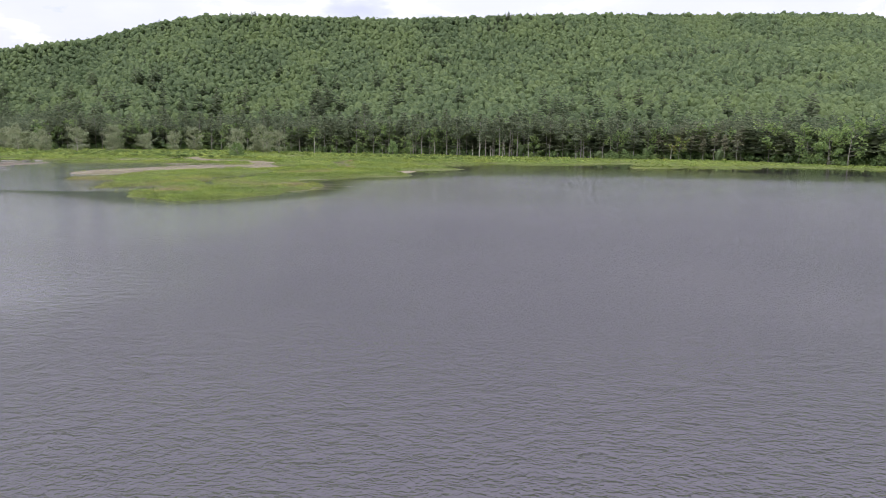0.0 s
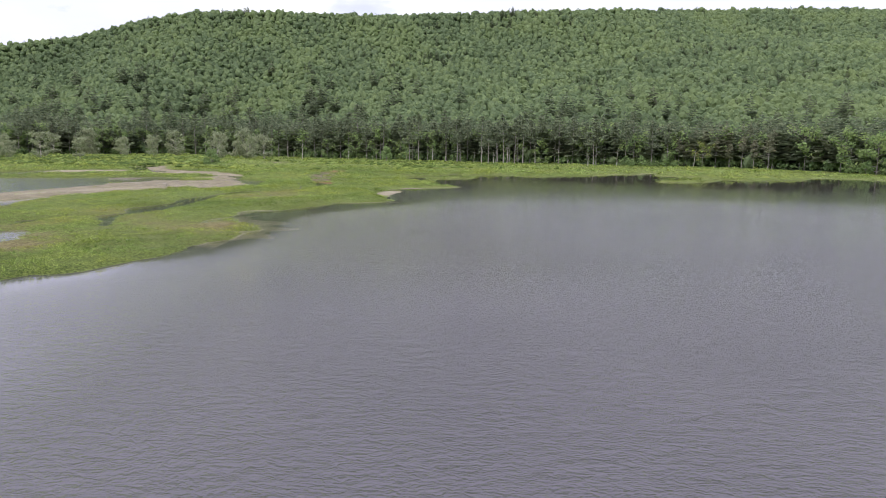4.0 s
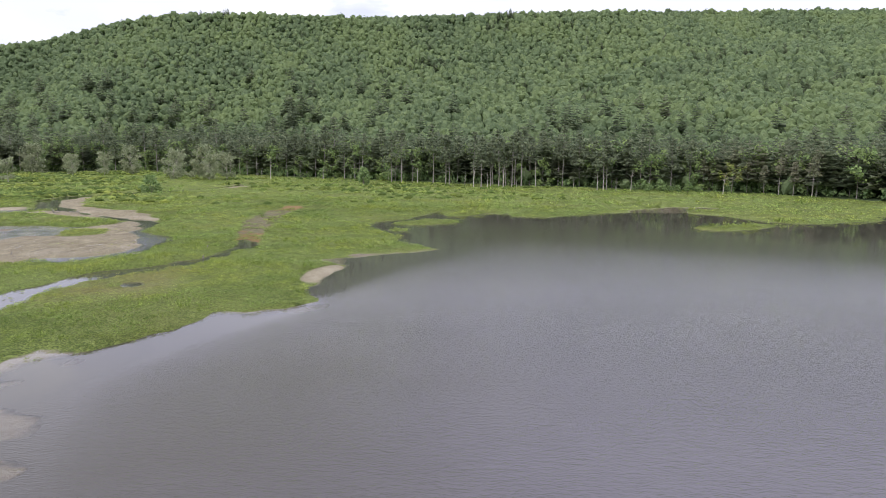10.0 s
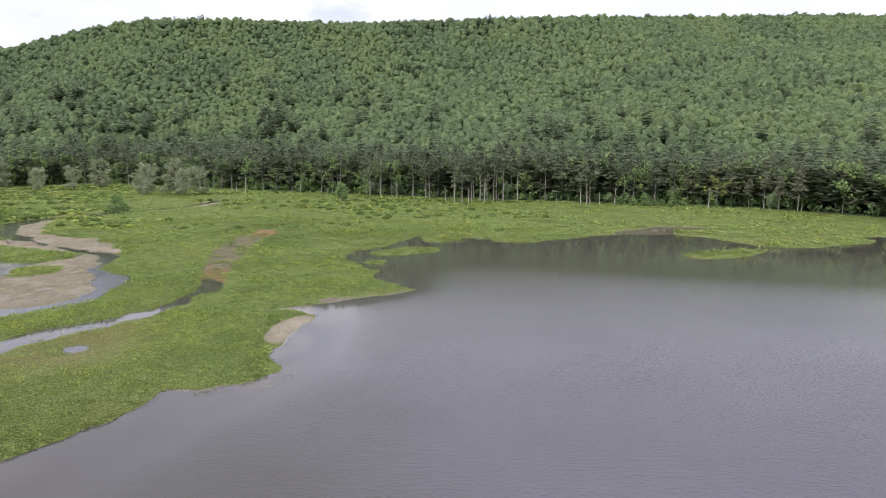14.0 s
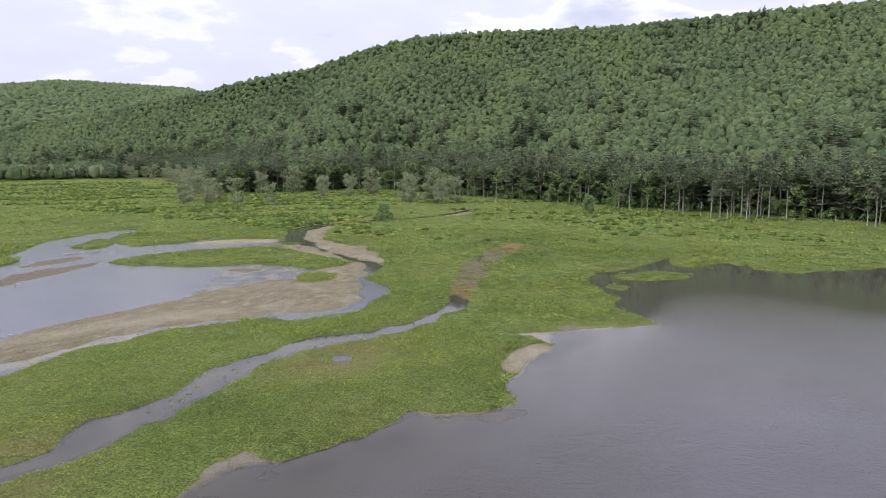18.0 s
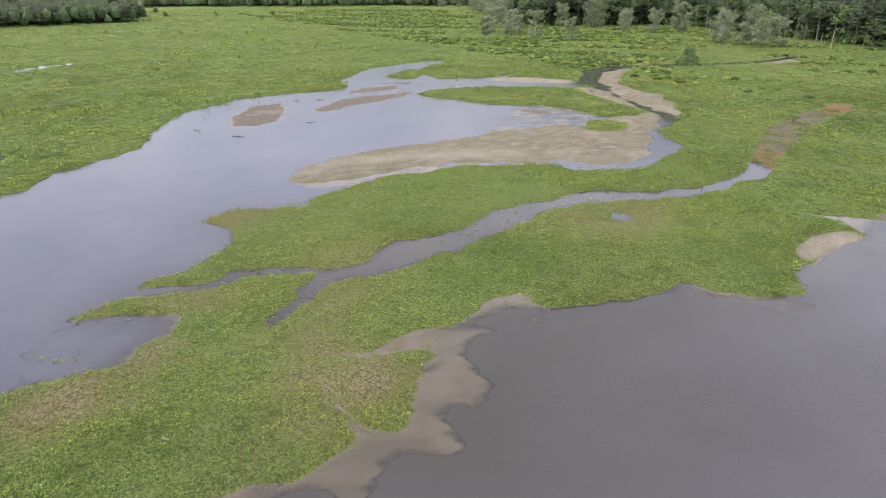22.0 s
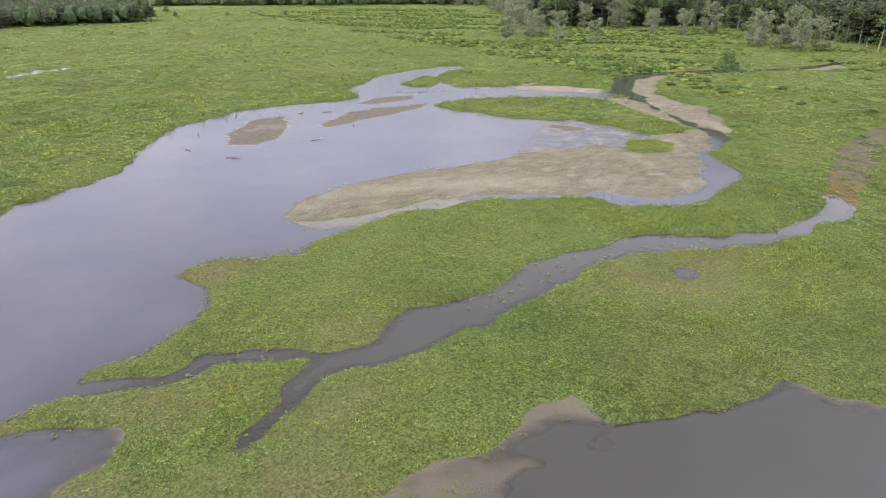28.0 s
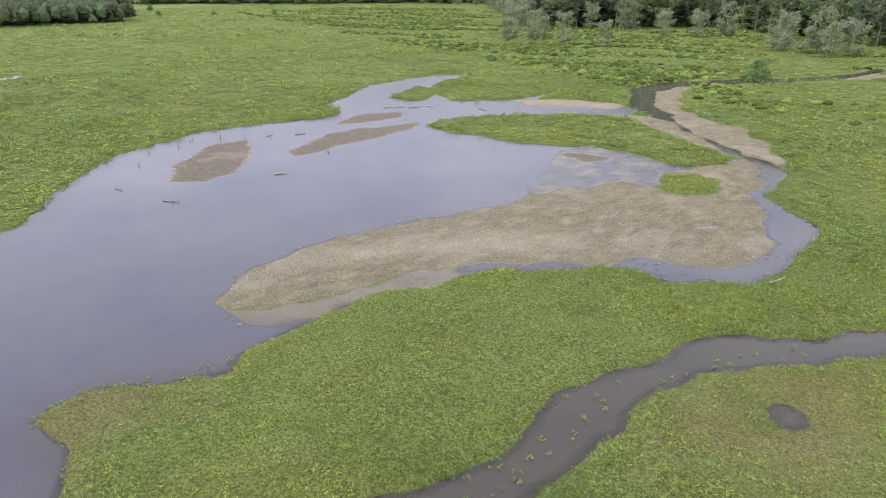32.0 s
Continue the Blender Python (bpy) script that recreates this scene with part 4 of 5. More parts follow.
rng = np.random.RandomState(7)
CROWNS = [leafy_crown(rng) for _ in range(24)]
FAR_CROWNS = [far_crown(rng) for _ in range(12)]
PINES = [needle_crown(rng) for _ in range(10)]


def jittered(x0, x1, y0, y1, step):
    a, b = np.meshgrid(np.arange(x0, x1, step), np.arange(y0, y1, step), indexing="ij")
    return a.ravel() + (rng.rand(a.size) - 0.5) * step * 0.95, b.ravel() + (rng.rand(a.size) - 0.5) * step * 0.95


hx, hy = jittered(-1050, 620, 60, 900, 5.5)
d = hy - foot_line(hx)
keep = (d > 9) & (hy > np.where(hx > 0, 1.25, 0.62) * np.abs(hx) - 60)
hx, hy, d = hx[keep], hy[keep], d[keep]
# pines stand along the foot, in groves on the slope and thinly on the crest
grove = value_noise(hx, hy, 70, 21)
pine_odds = 0.02 + 0.80 * np.clip(1.25 - d / 85, 0, 1) + 0.16 * np.clip((grove - 0.70) * 8, 0, 1)
is_pine = rng.rand(len(hx)) < pine_odds * np.clip((hx + 780) / 220, 0.1, 1)
base = np.stack([hx, hy, hill(hx, hy) + 0.3], -1)
for name, sel, mat, label in (("broadleaf_woods", ~is_pine, M_LEAF, "dense green broadleaf trees covering the hillside"),
                              ("conifer_woods", is_pine, M_PINE, "grey-green pines along the foot of the hillside woods")):
    p = base[sel]
    n = len(p)
    tint = np.clip(value_noise(p[:, 0], p[:, 1], 60, 31) * 0.9 - 0.42 + (rng.rand(n) - 0.5) * 0.45, -0.40, 0.6)
    if mat is M_LEAF:
        r = 2.9 + 2.1 * rng.rand(n) ** 1.4
        p[:, 2] += 0.8 + 2.6 * rng.rand(n)
        ob = scatter(name, CROWNS, p, r, r * (0.95 + 0.5 * rng.rand(n)), mat, tint, 3)
    else:
        h = np.where((d[sel] > 260) | (p[:, 2] > 85), 7, 19) + 6 * rng.rand(n)
        brown = 0.55 * np.clip(1 - np.hypot(p[:, 0] - 175, p[:, 1] - 320) / 75, 0, 1)
        ob = scatter(name, PINES, p, h * 1.15, h, mat, tint * 0.25 + brown * 0.6 * rng.rand(n), 4)
    tagged(ob, label, "woods", kind="stuff")

s52, c52 = math.sin(radians(52)), math.cos(radians(52))
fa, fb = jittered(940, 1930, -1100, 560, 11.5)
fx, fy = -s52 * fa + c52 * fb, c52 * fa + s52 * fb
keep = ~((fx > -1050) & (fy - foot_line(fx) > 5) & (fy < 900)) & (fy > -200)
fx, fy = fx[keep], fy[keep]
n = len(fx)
# tints lean lighter here, painting haze over the farther range
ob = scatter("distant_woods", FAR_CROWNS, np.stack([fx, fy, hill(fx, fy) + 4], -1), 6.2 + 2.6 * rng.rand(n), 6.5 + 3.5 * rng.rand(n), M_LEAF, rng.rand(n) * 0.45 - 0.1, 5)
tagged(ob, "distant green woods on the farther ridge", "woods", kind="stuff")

# mixed trees along the foot of the farther range
ea, eb = jittered(885, 948, -1100, 420, 6.5)
ex, ey = -s52 * ea + c52 * eb, c52 * ea + s52 * eb
keep = (rng.rand(len(ea)) < np.clip((ea - 885) / 45, 0.08, 1)) & (ey < foot_line(ex) + 5) & (ey > 40)
ex, ey = ex[keep], ey[keep]
kind_of = rng.rand(len(ex))
for name, sel, mat, label in (("valley_trees", kind_of < 0.45, M_LEAF, "green broadleaf trees along the far side of the marsh"), ("valley_willows", (kind_of >= 0.45) & (kind_of < 0.57), M_WILLOW, "pale willows along the far side of the marsh"),
                              ("valley_conifers", kind_of >= 0.57, M_PINE, "dark pines along the far side of the marsh")):
    m = sel.sum()
    r = 2.8 + 2.2 * rng.rand(m)
    where = np.stack([ex[sel], ey[sel], hill(ex[sel], ey[sel]) + (0.4 if mat is M_PINE else 1.2)], -1)
    if mat is M_PINE:
        ob = scatter(name, PINES, where, 5.0 * r, 4.2 * r, mat, 0.2 * rng.rand(m), 18)
    else:
        ob = scatter(name, CROWNS, where + (0, 0, 2.5), r, r * (1.7 + 0.8 * rng.rand(m)), mat, rng.rand(m) * 0.6 - 0.2, 19)
    tagged(ob, label, "woods", kind="stuff")

# young growth under the first rows of the woods
ux, uy = jittered(-420, 330, 120, 560, 3.6)
d = uy - foot_line(ux)
ok = (d > 6) & (d < 36) & (rng.rand(len(ux)) < 0.8)
ux, uy = ux[ok], uy[ok]
n = len(ux)
r = 1.5 + 1.5 * rng.rand(n)
thickets = [spray_quads(rng, rng.rand(6, 3) * (1.5, 1.5, 1.0) - (0.75, 0.75, 0.1), np.full(6, 0.5), 6, 0.24) for _ in range(8)]
ob = scatter("undergrowth", thickets, np.stack([ux, uy, hill(ux, uy) + 0.6 + 2.0 * rng.rand(n)], -1), r, r * (1.0 + 0.7 * rng.rand(n)), M_EDGE, rng.rand(n) * 0.5 - 0.4, 17)
tagged(ob, "green undergrowth beneath the pines at the wood's edge", "undergrowth", kind="stuff")

# the grove that closes the marsh on the west
vx, vy = jittered(-720, -600, -120, 262, 5.2)
n = len(vx)
tall = rng.rand(n) < 0.4
for name, sel, label in (("valley_grove", ~tall, "dark green broadleaf grove at the western edge of the marsh"), ("valley_pines", tall, "grey-green pines in the grove west of the marsh")):
    m = sel.sum()
    if name == "valley_grove":
        r = 2.8 + 1.8 * rng.rand(m)
        ob = scatter(name, CROWNS, np.stack([vx[sel], vy[sel], 1.5 + 5 * rng.rand(m)], -1), r, r * (1.3 + 0.5 * rng.rand(m)), M_LEAF, rng.rand(m) * 0.6 - 0.5, 6)
    else:
        h = 12 + 6 * rng.rand(m)
        ob = scatter(name, PINES, np.stack([vx[sel], vy[sel], np.full(m, 0.4)], -1), h * 1.15, h, M_PINE, rng.rand(m) * 0.2, 16)
    tagged(ob, label, "woods", kind="stuff")


# ---------------------------------------------------------------- single trees
def part(name, verts, faces, mat, parent, label="", tint=None, smooth=False):
    verts = np.asarray(verts, float)
    ob = mesh_object(name, verts, faces, mat, {"tint": np.zeros(len(verts)) if tint is None else tint}, smooth)
    ob.parent = parent
    if label:
        ob["label"] = label
    return ob


def tube(points, radii, sides=6):
    pts = np.array(points, float)
    rad = np.array(radii, float)
    ways = np.gradient(pts, axis=0)
    ways /= np.linalg.norm(ways, axis=1)[:, None] + 1e-9
    ref = np.where(np.abs(ways[:, 2:3]) > 0.9, (1.0, 0, 0), (0, 0, 1.0))
    u = np.cross(ways, ref)
    u /= np.linalg.norm(u, axis=1)[:, None]
    w = np.cross(ways, u)
    ang = np.arange(sides) / sides * 2 * math.pi
    ring = pts[:, None] + rad[:, None, None] * (np.cos(ang)[None, :, None] * u[:, None] + np.sin(ang)[None, :, None] * w[:, None])
    v = ring.reshape(-1, 3)
    f = []
    for k in range(len(pts) - 1):
        for i in range(sides):
            j = (i + 1) % sides
            f.append((k * sides + i, k * sides + j, (k + 1) * sides + j, (k + 1) * sides + i))
    return v, np.array(f)


def joined(pieces):
    vs, fs, at = [], [], 0
    for v, f in pieces:
        vs.append(v)
        fs.append(np.asarray(f) + at)
        at += len(v)
    return np.concatenate(vs), np.concatenate(fs)


leaf_cloud = spray_quads


def stem(rng, h, r, lean=0.03, steps=6, sides=7):
    u = np.linspace(0, 1, steps)
    bend = rng.normal(size=2) * lean * h
    wob = rng.normal(size=(steps, 2)) * 0.012 * h * u[:, None]
    pts = np.stack([bend[0] * u**2 + wob[:, 0], bend[1] * u**2 + wob[:, 1], -0.3 + (h + 0.3) * u], -1)
    return pts, tube(pts, r * (1 - 0.85 * u) * np.where(u == 0, 1.35, 1), sides)


def thing(name, place, label, category, group):
    e = new(name)
    e.empty_display_size = 0.5
    e.matrix_basis = pose(*place)
    return tagged(e, label, category, group)


def pine_tree(rng, place, h, browning, label):
    e = thing("pine_tree", place, label, "tree", "pines at the edge of the woods")
    pts, trunk = stem(rng, h, 0.008 * h + 0.05, 0.02)
    part("trunk", *trunk, M_PALE, e, smooth=True)
    limbs, centres, reach = [], [], []
    low = 0.36 + 0.20 * rng.rand()
    z = low * h * 0.55
    while z < h * 0.98:
        u = z / h
        k = 2 if u < low else 4
        for _ in range(k):
            a = rng.rand() * 6.283
            ln = (1.2 + rng.rand()) if u < low else (0.20 * h * (1 - u) ** 0.7 + 0.5) * (0.6 + 0.7 * rng.rand())
            root = np.array([np.interp(z, pts[:, 2], pts[:, 0]), np.interp(z, pts[:, 2], pts[:, 1]), z])
            tip = root + (math.cos(a) * ln, math.sin(a) * ln, ln * (0.05 + 0.25 * u) - 0.1)
            limbs.append(tube([root, (root + tip) / 2 + (0, 0, 0.1), tip], [0.07, 0.05, 0.02], 4))
            if u >= low:
                for q in (0.55, 0.95):
                    centres.append(root + (tip - root) * q + (0, 0, 0.15))
                    reach.append(0.5 + 0.34 * ln)
        z += h * 0.05 * (0.8 + 0.5 * rng.rand())
    centres.append(pts[-1])
    reach.append(0.5)
    tagged(part("branching", *joined(limbs), M_BARK, e), kind="stuff")
    v, f = leaf_cloud(rng, centres, reach, 9, 0.55, 0.40)
    tint = np.repeat(np.clip(browning * (0.5 + 1.2 * rng.rand(len(centres))), 0, 1), 36)
    part("crown", v, f, M_PINE, e, tint=tint)
    return e


def broadleaf_tree(rng, place, h, wide, mat, label, group, bare=0.3, dense=1.0, name="broadleaf_tree", stems=1, bark=None):
    e = thing(name, place, label, "tree", group)
    limbs, centres, reach = [], [], []
    for n in range(stems):
        pts, trunk = stem(rng, h * (0.78 if n == 0 else 0.68), 0.008 * h + 0.03, 0.05 if stems == 1 else 0.12)
        part("trunk", *trunk, bark or M_BARK, e, smooth=True)
        for k in range(int((14 if stems == 1 else 7) * dense)):
            u = bare + (1 - bare) * rng.rand()
            z = u * h * 0.78
            a = rng.rand() * 6.283
            ln = wide * 0.5 * (math.sin(min(1, (u - bare) / (1 - bare) * 0.85 + 0.2) * 2.6) * 0.8 + 0.25) * (0.6 + 0.6 * rng.rand())
            root = np.array([np.interp(z, pts[:, 2], pts[:, 0]), np.interp(z, pts[:, 2], pts[:, 1]), z])
            tip = root + (math.cos(a) * ln, math.sin(a) * ln, (ln * 0.6 + 0.08 * h) * u)
            limbs.append(tube([root, (root + tip) / 2 + (0, 0, -0.1), tip], [0.007 * h * (1 - u * 0.6), 0.04, 0.02], 4))
            for q in (0.6, 1.0):
                centres.append(root + (tip - root) * q)
                reach.append(0.11 * wide + 0.4 + 0.3 * rng.rand())
        centres.append(pts[-1] + (0, 0, 0.1 * h))
        reach.append(0.16 * wide)
    tagged(part("branching", *joined(limbs), bark or M_BARK, e), kind="stuff")
    v, f = leaf_cloud(rng, centres, reach, int(18 * dense), 0.42, 0.85)
    part("crown", v, f, mat, e, tint=np.repeat(rng.rand(len(centres)) * 0.9, 4 * int(18 * dense)))
    return e


def snag_tree(rng, place, h, label):
    e = thing("dead_tree", place, label, "dead tree", "dead trees along the marsh edge")
    pts, trunk = stem(rng, h, 0.012 * h + 0.09, 0.03)
    part("trunk", *trunk, M_DEAD, e, smooth=True)
    limbs = []
    for _ in range(6):
        z = h * (0.35 + 0.6 * rng.rand())
        a, ln = rng.rand() * 6.283, h * (0.06 + 0.10 * rng.rand())
        root = np.array([np.interp(z, pts[:, 2], pts[:, 0]), np.interp(z, pts[:, 2], pts[:, 1]), z])
        limbs.append(tube([root, root + (math.cos(a) * ln, math.sin(a) * ln, ln * 0.9)], [0.06, 0.02], 4))
    tagged(part("branching", *joined(limbs), M_DEAD, e), kind="stuff")
    return e


def bush(rng, place, h, wide, mat, label, group="bushes on the marsh", dense=1.0):
    e = thing("bush", place, label, "bush", group)
    limbs, centres, reach = [], [], []
    for _ in range(9):
        a, ln = rng.rand() * 6.283, wide * 0.36 * rng.rand()
        tip = np.array([math.cos(a) * ln, math.sin(a) * ln, h * (0.5 + 0.35 * rng.rand())])
        limbs.append(tube([(0, 0, -0.2), tip * (0.4, 0.4, 0.5), tip], [0.10, 0.06, 0.02], 4))
    for _ in range(int(34 * dense)):
        a, z = rng.rand() * 6.283, 0.12 + 0.8 * rng.rand()
        ln = wide * 0.42 * math.sin(math.pi * min(0.93, z + 0.12)) ** 0.6 * (0.5 + 0.5 * rng.rand())
        centres.append((math.cos(a) * ln, math.sin(a) * ln, z * h * 0.95))
        reach.append(0.12 * wide + 0.2)
    tagged(part("branching", *joined(limbs), M_BARK, e), kind="stuff")
    v, f = leaf_cloud(rng, centres, reach, 20, 0.07 * h ** 0.6 + 0.16, 0.9)
    part("crown", v, f, mat, e, tint=np.repeat(rng.rand(len(centres)) * 0.3, 80))
    return e


def land(x, y):
    return float(ground_z(np.array([x]), np.array([y]))[0])


def plant(masters, places, lo=0.85, hi=1.2):
    """The masters stand at the first places, copies of them at the others."""
    for n, (x, y) in enumerate(places):
        k = n % len(masters)
        m = pose(x, y, land(x, y) - 0.05, 0, 0, rng.rand() * 360) @ Matrix.Scale(lo + (hi - lo) * rng.rand(), 4)
        if n < len(masters):
            masters[k].matrix_basis = m
        else:
            copy_thing(masters[k], m)


def clear_of(places):
    """Leaves the stands of bare pine trunks open to view."""
    return [p for p in places if not (-16 < p[0] < 0 or 12 < p[0] < 52 or 60 < p[0] < 100 or 150 < p[0] < 192)]


def along(x0, x1, step, near, far):
    out, x = [], x0
    while x < x1:
        out.append((x, float(foot_line(np.array([x]))[0]) + near + (far - near) * rng.rand()))
        x += step * (0.5 + rng.rand())
    return out


O3 = (0, 0, 0)
green_pine, brown_pine = "tall grey-green pine with a bare lower trunk", "tall browning pine with bare pale trunk at the wood's edge"
pines = [pine_tree(rng, O3, h, 0.04, green_pine) for h in (25, 21, 28, 23, 26, 30)]
plant(pines, [(21.6, 356.1), (26.9, 359.2), (31.1, 355.6), (35.3, 359.8), (38.8, 359.4), (44, 360.5), (84.3, 339.4), (86.4, 341.6), (65.5, 368), (2.4, 375), (4.6, 378.3), (-23.4, 385.6), (-29.9, 395)]
      + along(-330, 130, 7.5, 3, 15))
browns = [pine_tree(rng, O3, h, 0.28, brown_pine) for h in (21, 18, 22)]
plant(browns, [(163.9, 315.6), (168.1, 310), (170.9, 298.6), (175.4, 303.2), (182.8, 302.1), (179.8, 310), (186.9, 296.4), (158.7, 320.2), (153.5, 327), (192.1, 291.9), (160.9, 324.8)] + along(128, 182, 7, 6, 22))
leafy = [broadleaf_tree(rng, O3, h, w, M_EDGE, "leafy green broadleaf tree at the edge of the woods", "broadleaf trees at the edge of the woods", b)
         for h, w, b in ((14, 10, 0.02), (17, 10, 0.12), (12, 9, 0.02), (16, 11, 0.05))]
plant(leafy, clear_of(along(-340, 330, 17, 4, 10)) + along(-340, 330, 8, 13, 26) + [(194.7, 263.5), (196.7, 245.9), (201.5, 236.2), (218.6, 244.9)], 0.9, 1.4)
pale = [broadleaf_tree(rng, O3, h, w, M_WILLOW, "pale green willow with light bark on the marsh edge", "willows on the marsh edge", 0.10, 1.5, "willow_tree", st, M_DEAD)
        for h, w, st in ((15, 10, 2), (14, 8, 1), (16, 11, 3), (12, 8, 2))]
plant(pale, [(-243.3, 436), (-227.6, 445.9), (-165.9, 407.3), (-152.4, 405.5), (-140.1, 396.8), (-132.4, 405.8), (-285.6, 466.8), (-256.5, 459.3), (-240.9, 474.1), (-169.5, 422.8), (-146.9, 414.6),
             (-279, 330.9), (-257.9, 352.2), (-236.3, 357.5), (-219, 469.4), (-297.7, 385.5), (-310.6, 372.6), (-440.8, 528.3), (-287.9, 364.9)] + along(-760, -270, 16, -26, -4), 0.85, 1.2)
snags = [snag_tree(rng, O3, h, "bare bleached dead tree trunk at the marsh edge") for h in (11, 8, 13, 6)]
plant(snags, [(134.9, 311), (-75.5, 422), (-107.3, 413.5), (-32, 395.1), (-13.7, 378.2), (13.1, 365.5), (51.5, 358), (70.5, 348.6), (98, 336.9), (-116.2, 426.5), (-137, 421.2), (-103, 442.6), (17.3, 353), (24.7, 351.5),
              (33.2, 351), (40.8, 354.8), (81.1, 339.4), (90.6, 338.1), (-512.7, 351.9), (-56, 403.4)], 0.8, 1.1)
round_bush = bush(rng, O3, 11, 9, M_EDGE, "rounded dense green bush alone on the marsh", dense=1.8)
plant([round_bush], [(-42.7, 359.5)], 1, 1.01)
willow_bush = bush(rng, O3, 9.5, 10.5, M_EDGE, "sparse pale willow bush beside the stream", dense=1.5)
plant([willow_bush], [(-132.5, 296.7)], 1, 1.01)
light_tree = broadleaf_tree(rng, O3, 15, 10, M_HERB, "bright green tree with a pale trunk before the woods", "broadleaf trees at the edge of the woods", 0.25)
plant([light_tree], [(144.8, 324.6)], 1, 1.01)
edge = [bush(rng, O3, h, w, M_EDGE, "low green bush before the woods", "bushes before the woods") for h, w in ((4.5, 5), (6, 5.5), (3.5, 5))]
plant(edge, [(106.5, 334.5), (111.6, 332.1), (117, 333.2), (120.1, 330.9), (124.3, 328.6), (131.1, 332.6), (115, 337.7), (192.8, 247.2), (199.5, 236.3), (217.7, 241.9), (192.6, 260.3), (100.2, 339.1), (-541.8, 475.5), (-725.4, 325.6),
             (-635.7, 344.9), (-649.8, 300.2), (-590.2, 379.1)] + clear_of(along(-340, 330, 19, 2, 9)), 0.8, 1.15)

# ---------------------------------------------------------------- driftwood
def log_thing(rng, x, y, ln, r, turn, label, forked=True, z=None):
    e = thing("log", (x, y, (max(land(x, y), 0) if z is None else z) + r * 0.5, 0, 0, turn), label, "log", "driftwood in the shallows")
    n = 6
    u = np.linspace(-0.5, 0.5, n)
    pts = np.stack([u * ln, rng.normal(size=n) * 0.03 * ln, rng.normal(size=n) * 0.01 * ln + np.abs(u) * 0.06 * ln], -1)
    part("trunk", *tube(pts, r * np.linspace(1.1, 0.45, n), 7), M_DEAD if rng.rand() < 0.5 else M_BARK, e, smooth=True)
    if forked:
        for k in (2, 3, 4):
            tip = pts[k] + (0.12 * ln, (rng.rand() - 0.5) * 0.5 * ln, (0.08 + 0.22 * rng.rand()) * ln)
            part("branch", *tube([pts[k], tip], [r * 0.5, r * 0.15], 5), M_BARK, e)
    return e


for x, y, ln, r, turn in ((-152.9, 107.6, 2.6, 0.14, 60), (-151.5, 84.2, 3.4, 0.12, 35), (-165.3, 80.3, 2.2, 0.10, 15), (-184.2, 124.2, 2.4, 0.12, 100), (-180, 130.5, 2.6, 0.12, 70),
                          (-173.7, 134.7, 2.0, 0.12, 30), (-160.6, 124.9, 2.2, 0.13, 150), (-190.6, 170.8, 6.0, 0.16, 55), (-186.2, 175.2, 4.0, 0.13, 75), (-183.1, 179.4, 3.0, 0.12, 20),
                          (-169.1, 186.7, 3.0, 0.12, 10), (-127.2, 208.7, 4.5, 0.18, 120), (-124, 205.2, 3.5, 0.16, 80), (-120.8, 209.6, 3.0, 0.15, 20), (-91.6, 133.2, 3.0, 0.1, 100)):
    log_thing(rng, x, y, ln, r, turn, "weathered grey driftwood log with broken branches lying in shallow water")
log_thing(rng, -62.5, 125.5, 3.2, 0.16, 70, "pale bleached log at the water's edge", False)
log_thing(rng, -49, 17, 0.6, 0.09, 30, "short pale log lying in the grass", False)


def stump_thing(rng, x, y):
    e = thing("stump", (x, y, max(land(x, y), -0.1)), "small dark snag sticking out of the water", "stump", "snags in the pond")
    h = 0.5 + 0.5 * rng.rand()
    part("trunk", *tube([(0, 0, -0.3), (0.03, 0, h * 0.5), (0.1 * rng.rand(), 0.05, h)], [0.14, 0.11, 0.05], 6), M_BARK, e)
    part("branch", *tube([(0.03, 0, h * 0.4), (0.35 * rng.rand(), 0.3, h * 0.8)], [0.05, 0.02], 5), M_BARK, e)
    return e


for x, y in ((-195.8, 109.4), (-192.5, 107.2), (-191.6, 114.7), (-189.2, 102.8), (-187.3, 118.9), (-182.1, 123.1), (-197.1, 123.4), (-188, 95.4), (-180.4, 90), (-87.3, 123.5), (-51.4, 133.7), (-48.8, 123.1)):
    stump_thing(rng, x + 0.5 * rng.rand(), y)


# ---------------------------------------------------------------- marsh plants
def herb_tuft(rng, leaves, upright):
    """A clump of slender pointed leaves about a metre across and unit high."""
    v = []
    for _ in range(leaves):
        a = rng.rand() * 6.283
        out, rise = 0.05 + 0.42 * rng.rand() ** 0.7, 0.30 + 0.70 * rng.rand()
        d = np.array([math.cos(a + 0.6), math.sin(a + 0.6), 0])
        c = np.array([math.cos(a), math.sin(a), 0]) * out
        side = np.array([-d[1], d[0], 0]) * (0.075 + 0.085 * rng.rand()) * (0.6 if upright else 1.0)
        root = c + (0, 0, rise * (0.35 if upright else 0.70))
        tip = c + d * (0.20 + 0.24 * rng.rand()) + (0, 0, rise * (1.0 if upright else 0.85))
        v += [root - side, root + side, tip]
    return np.array(v), np.arange(3 * leaves).reshape(-1, 3)


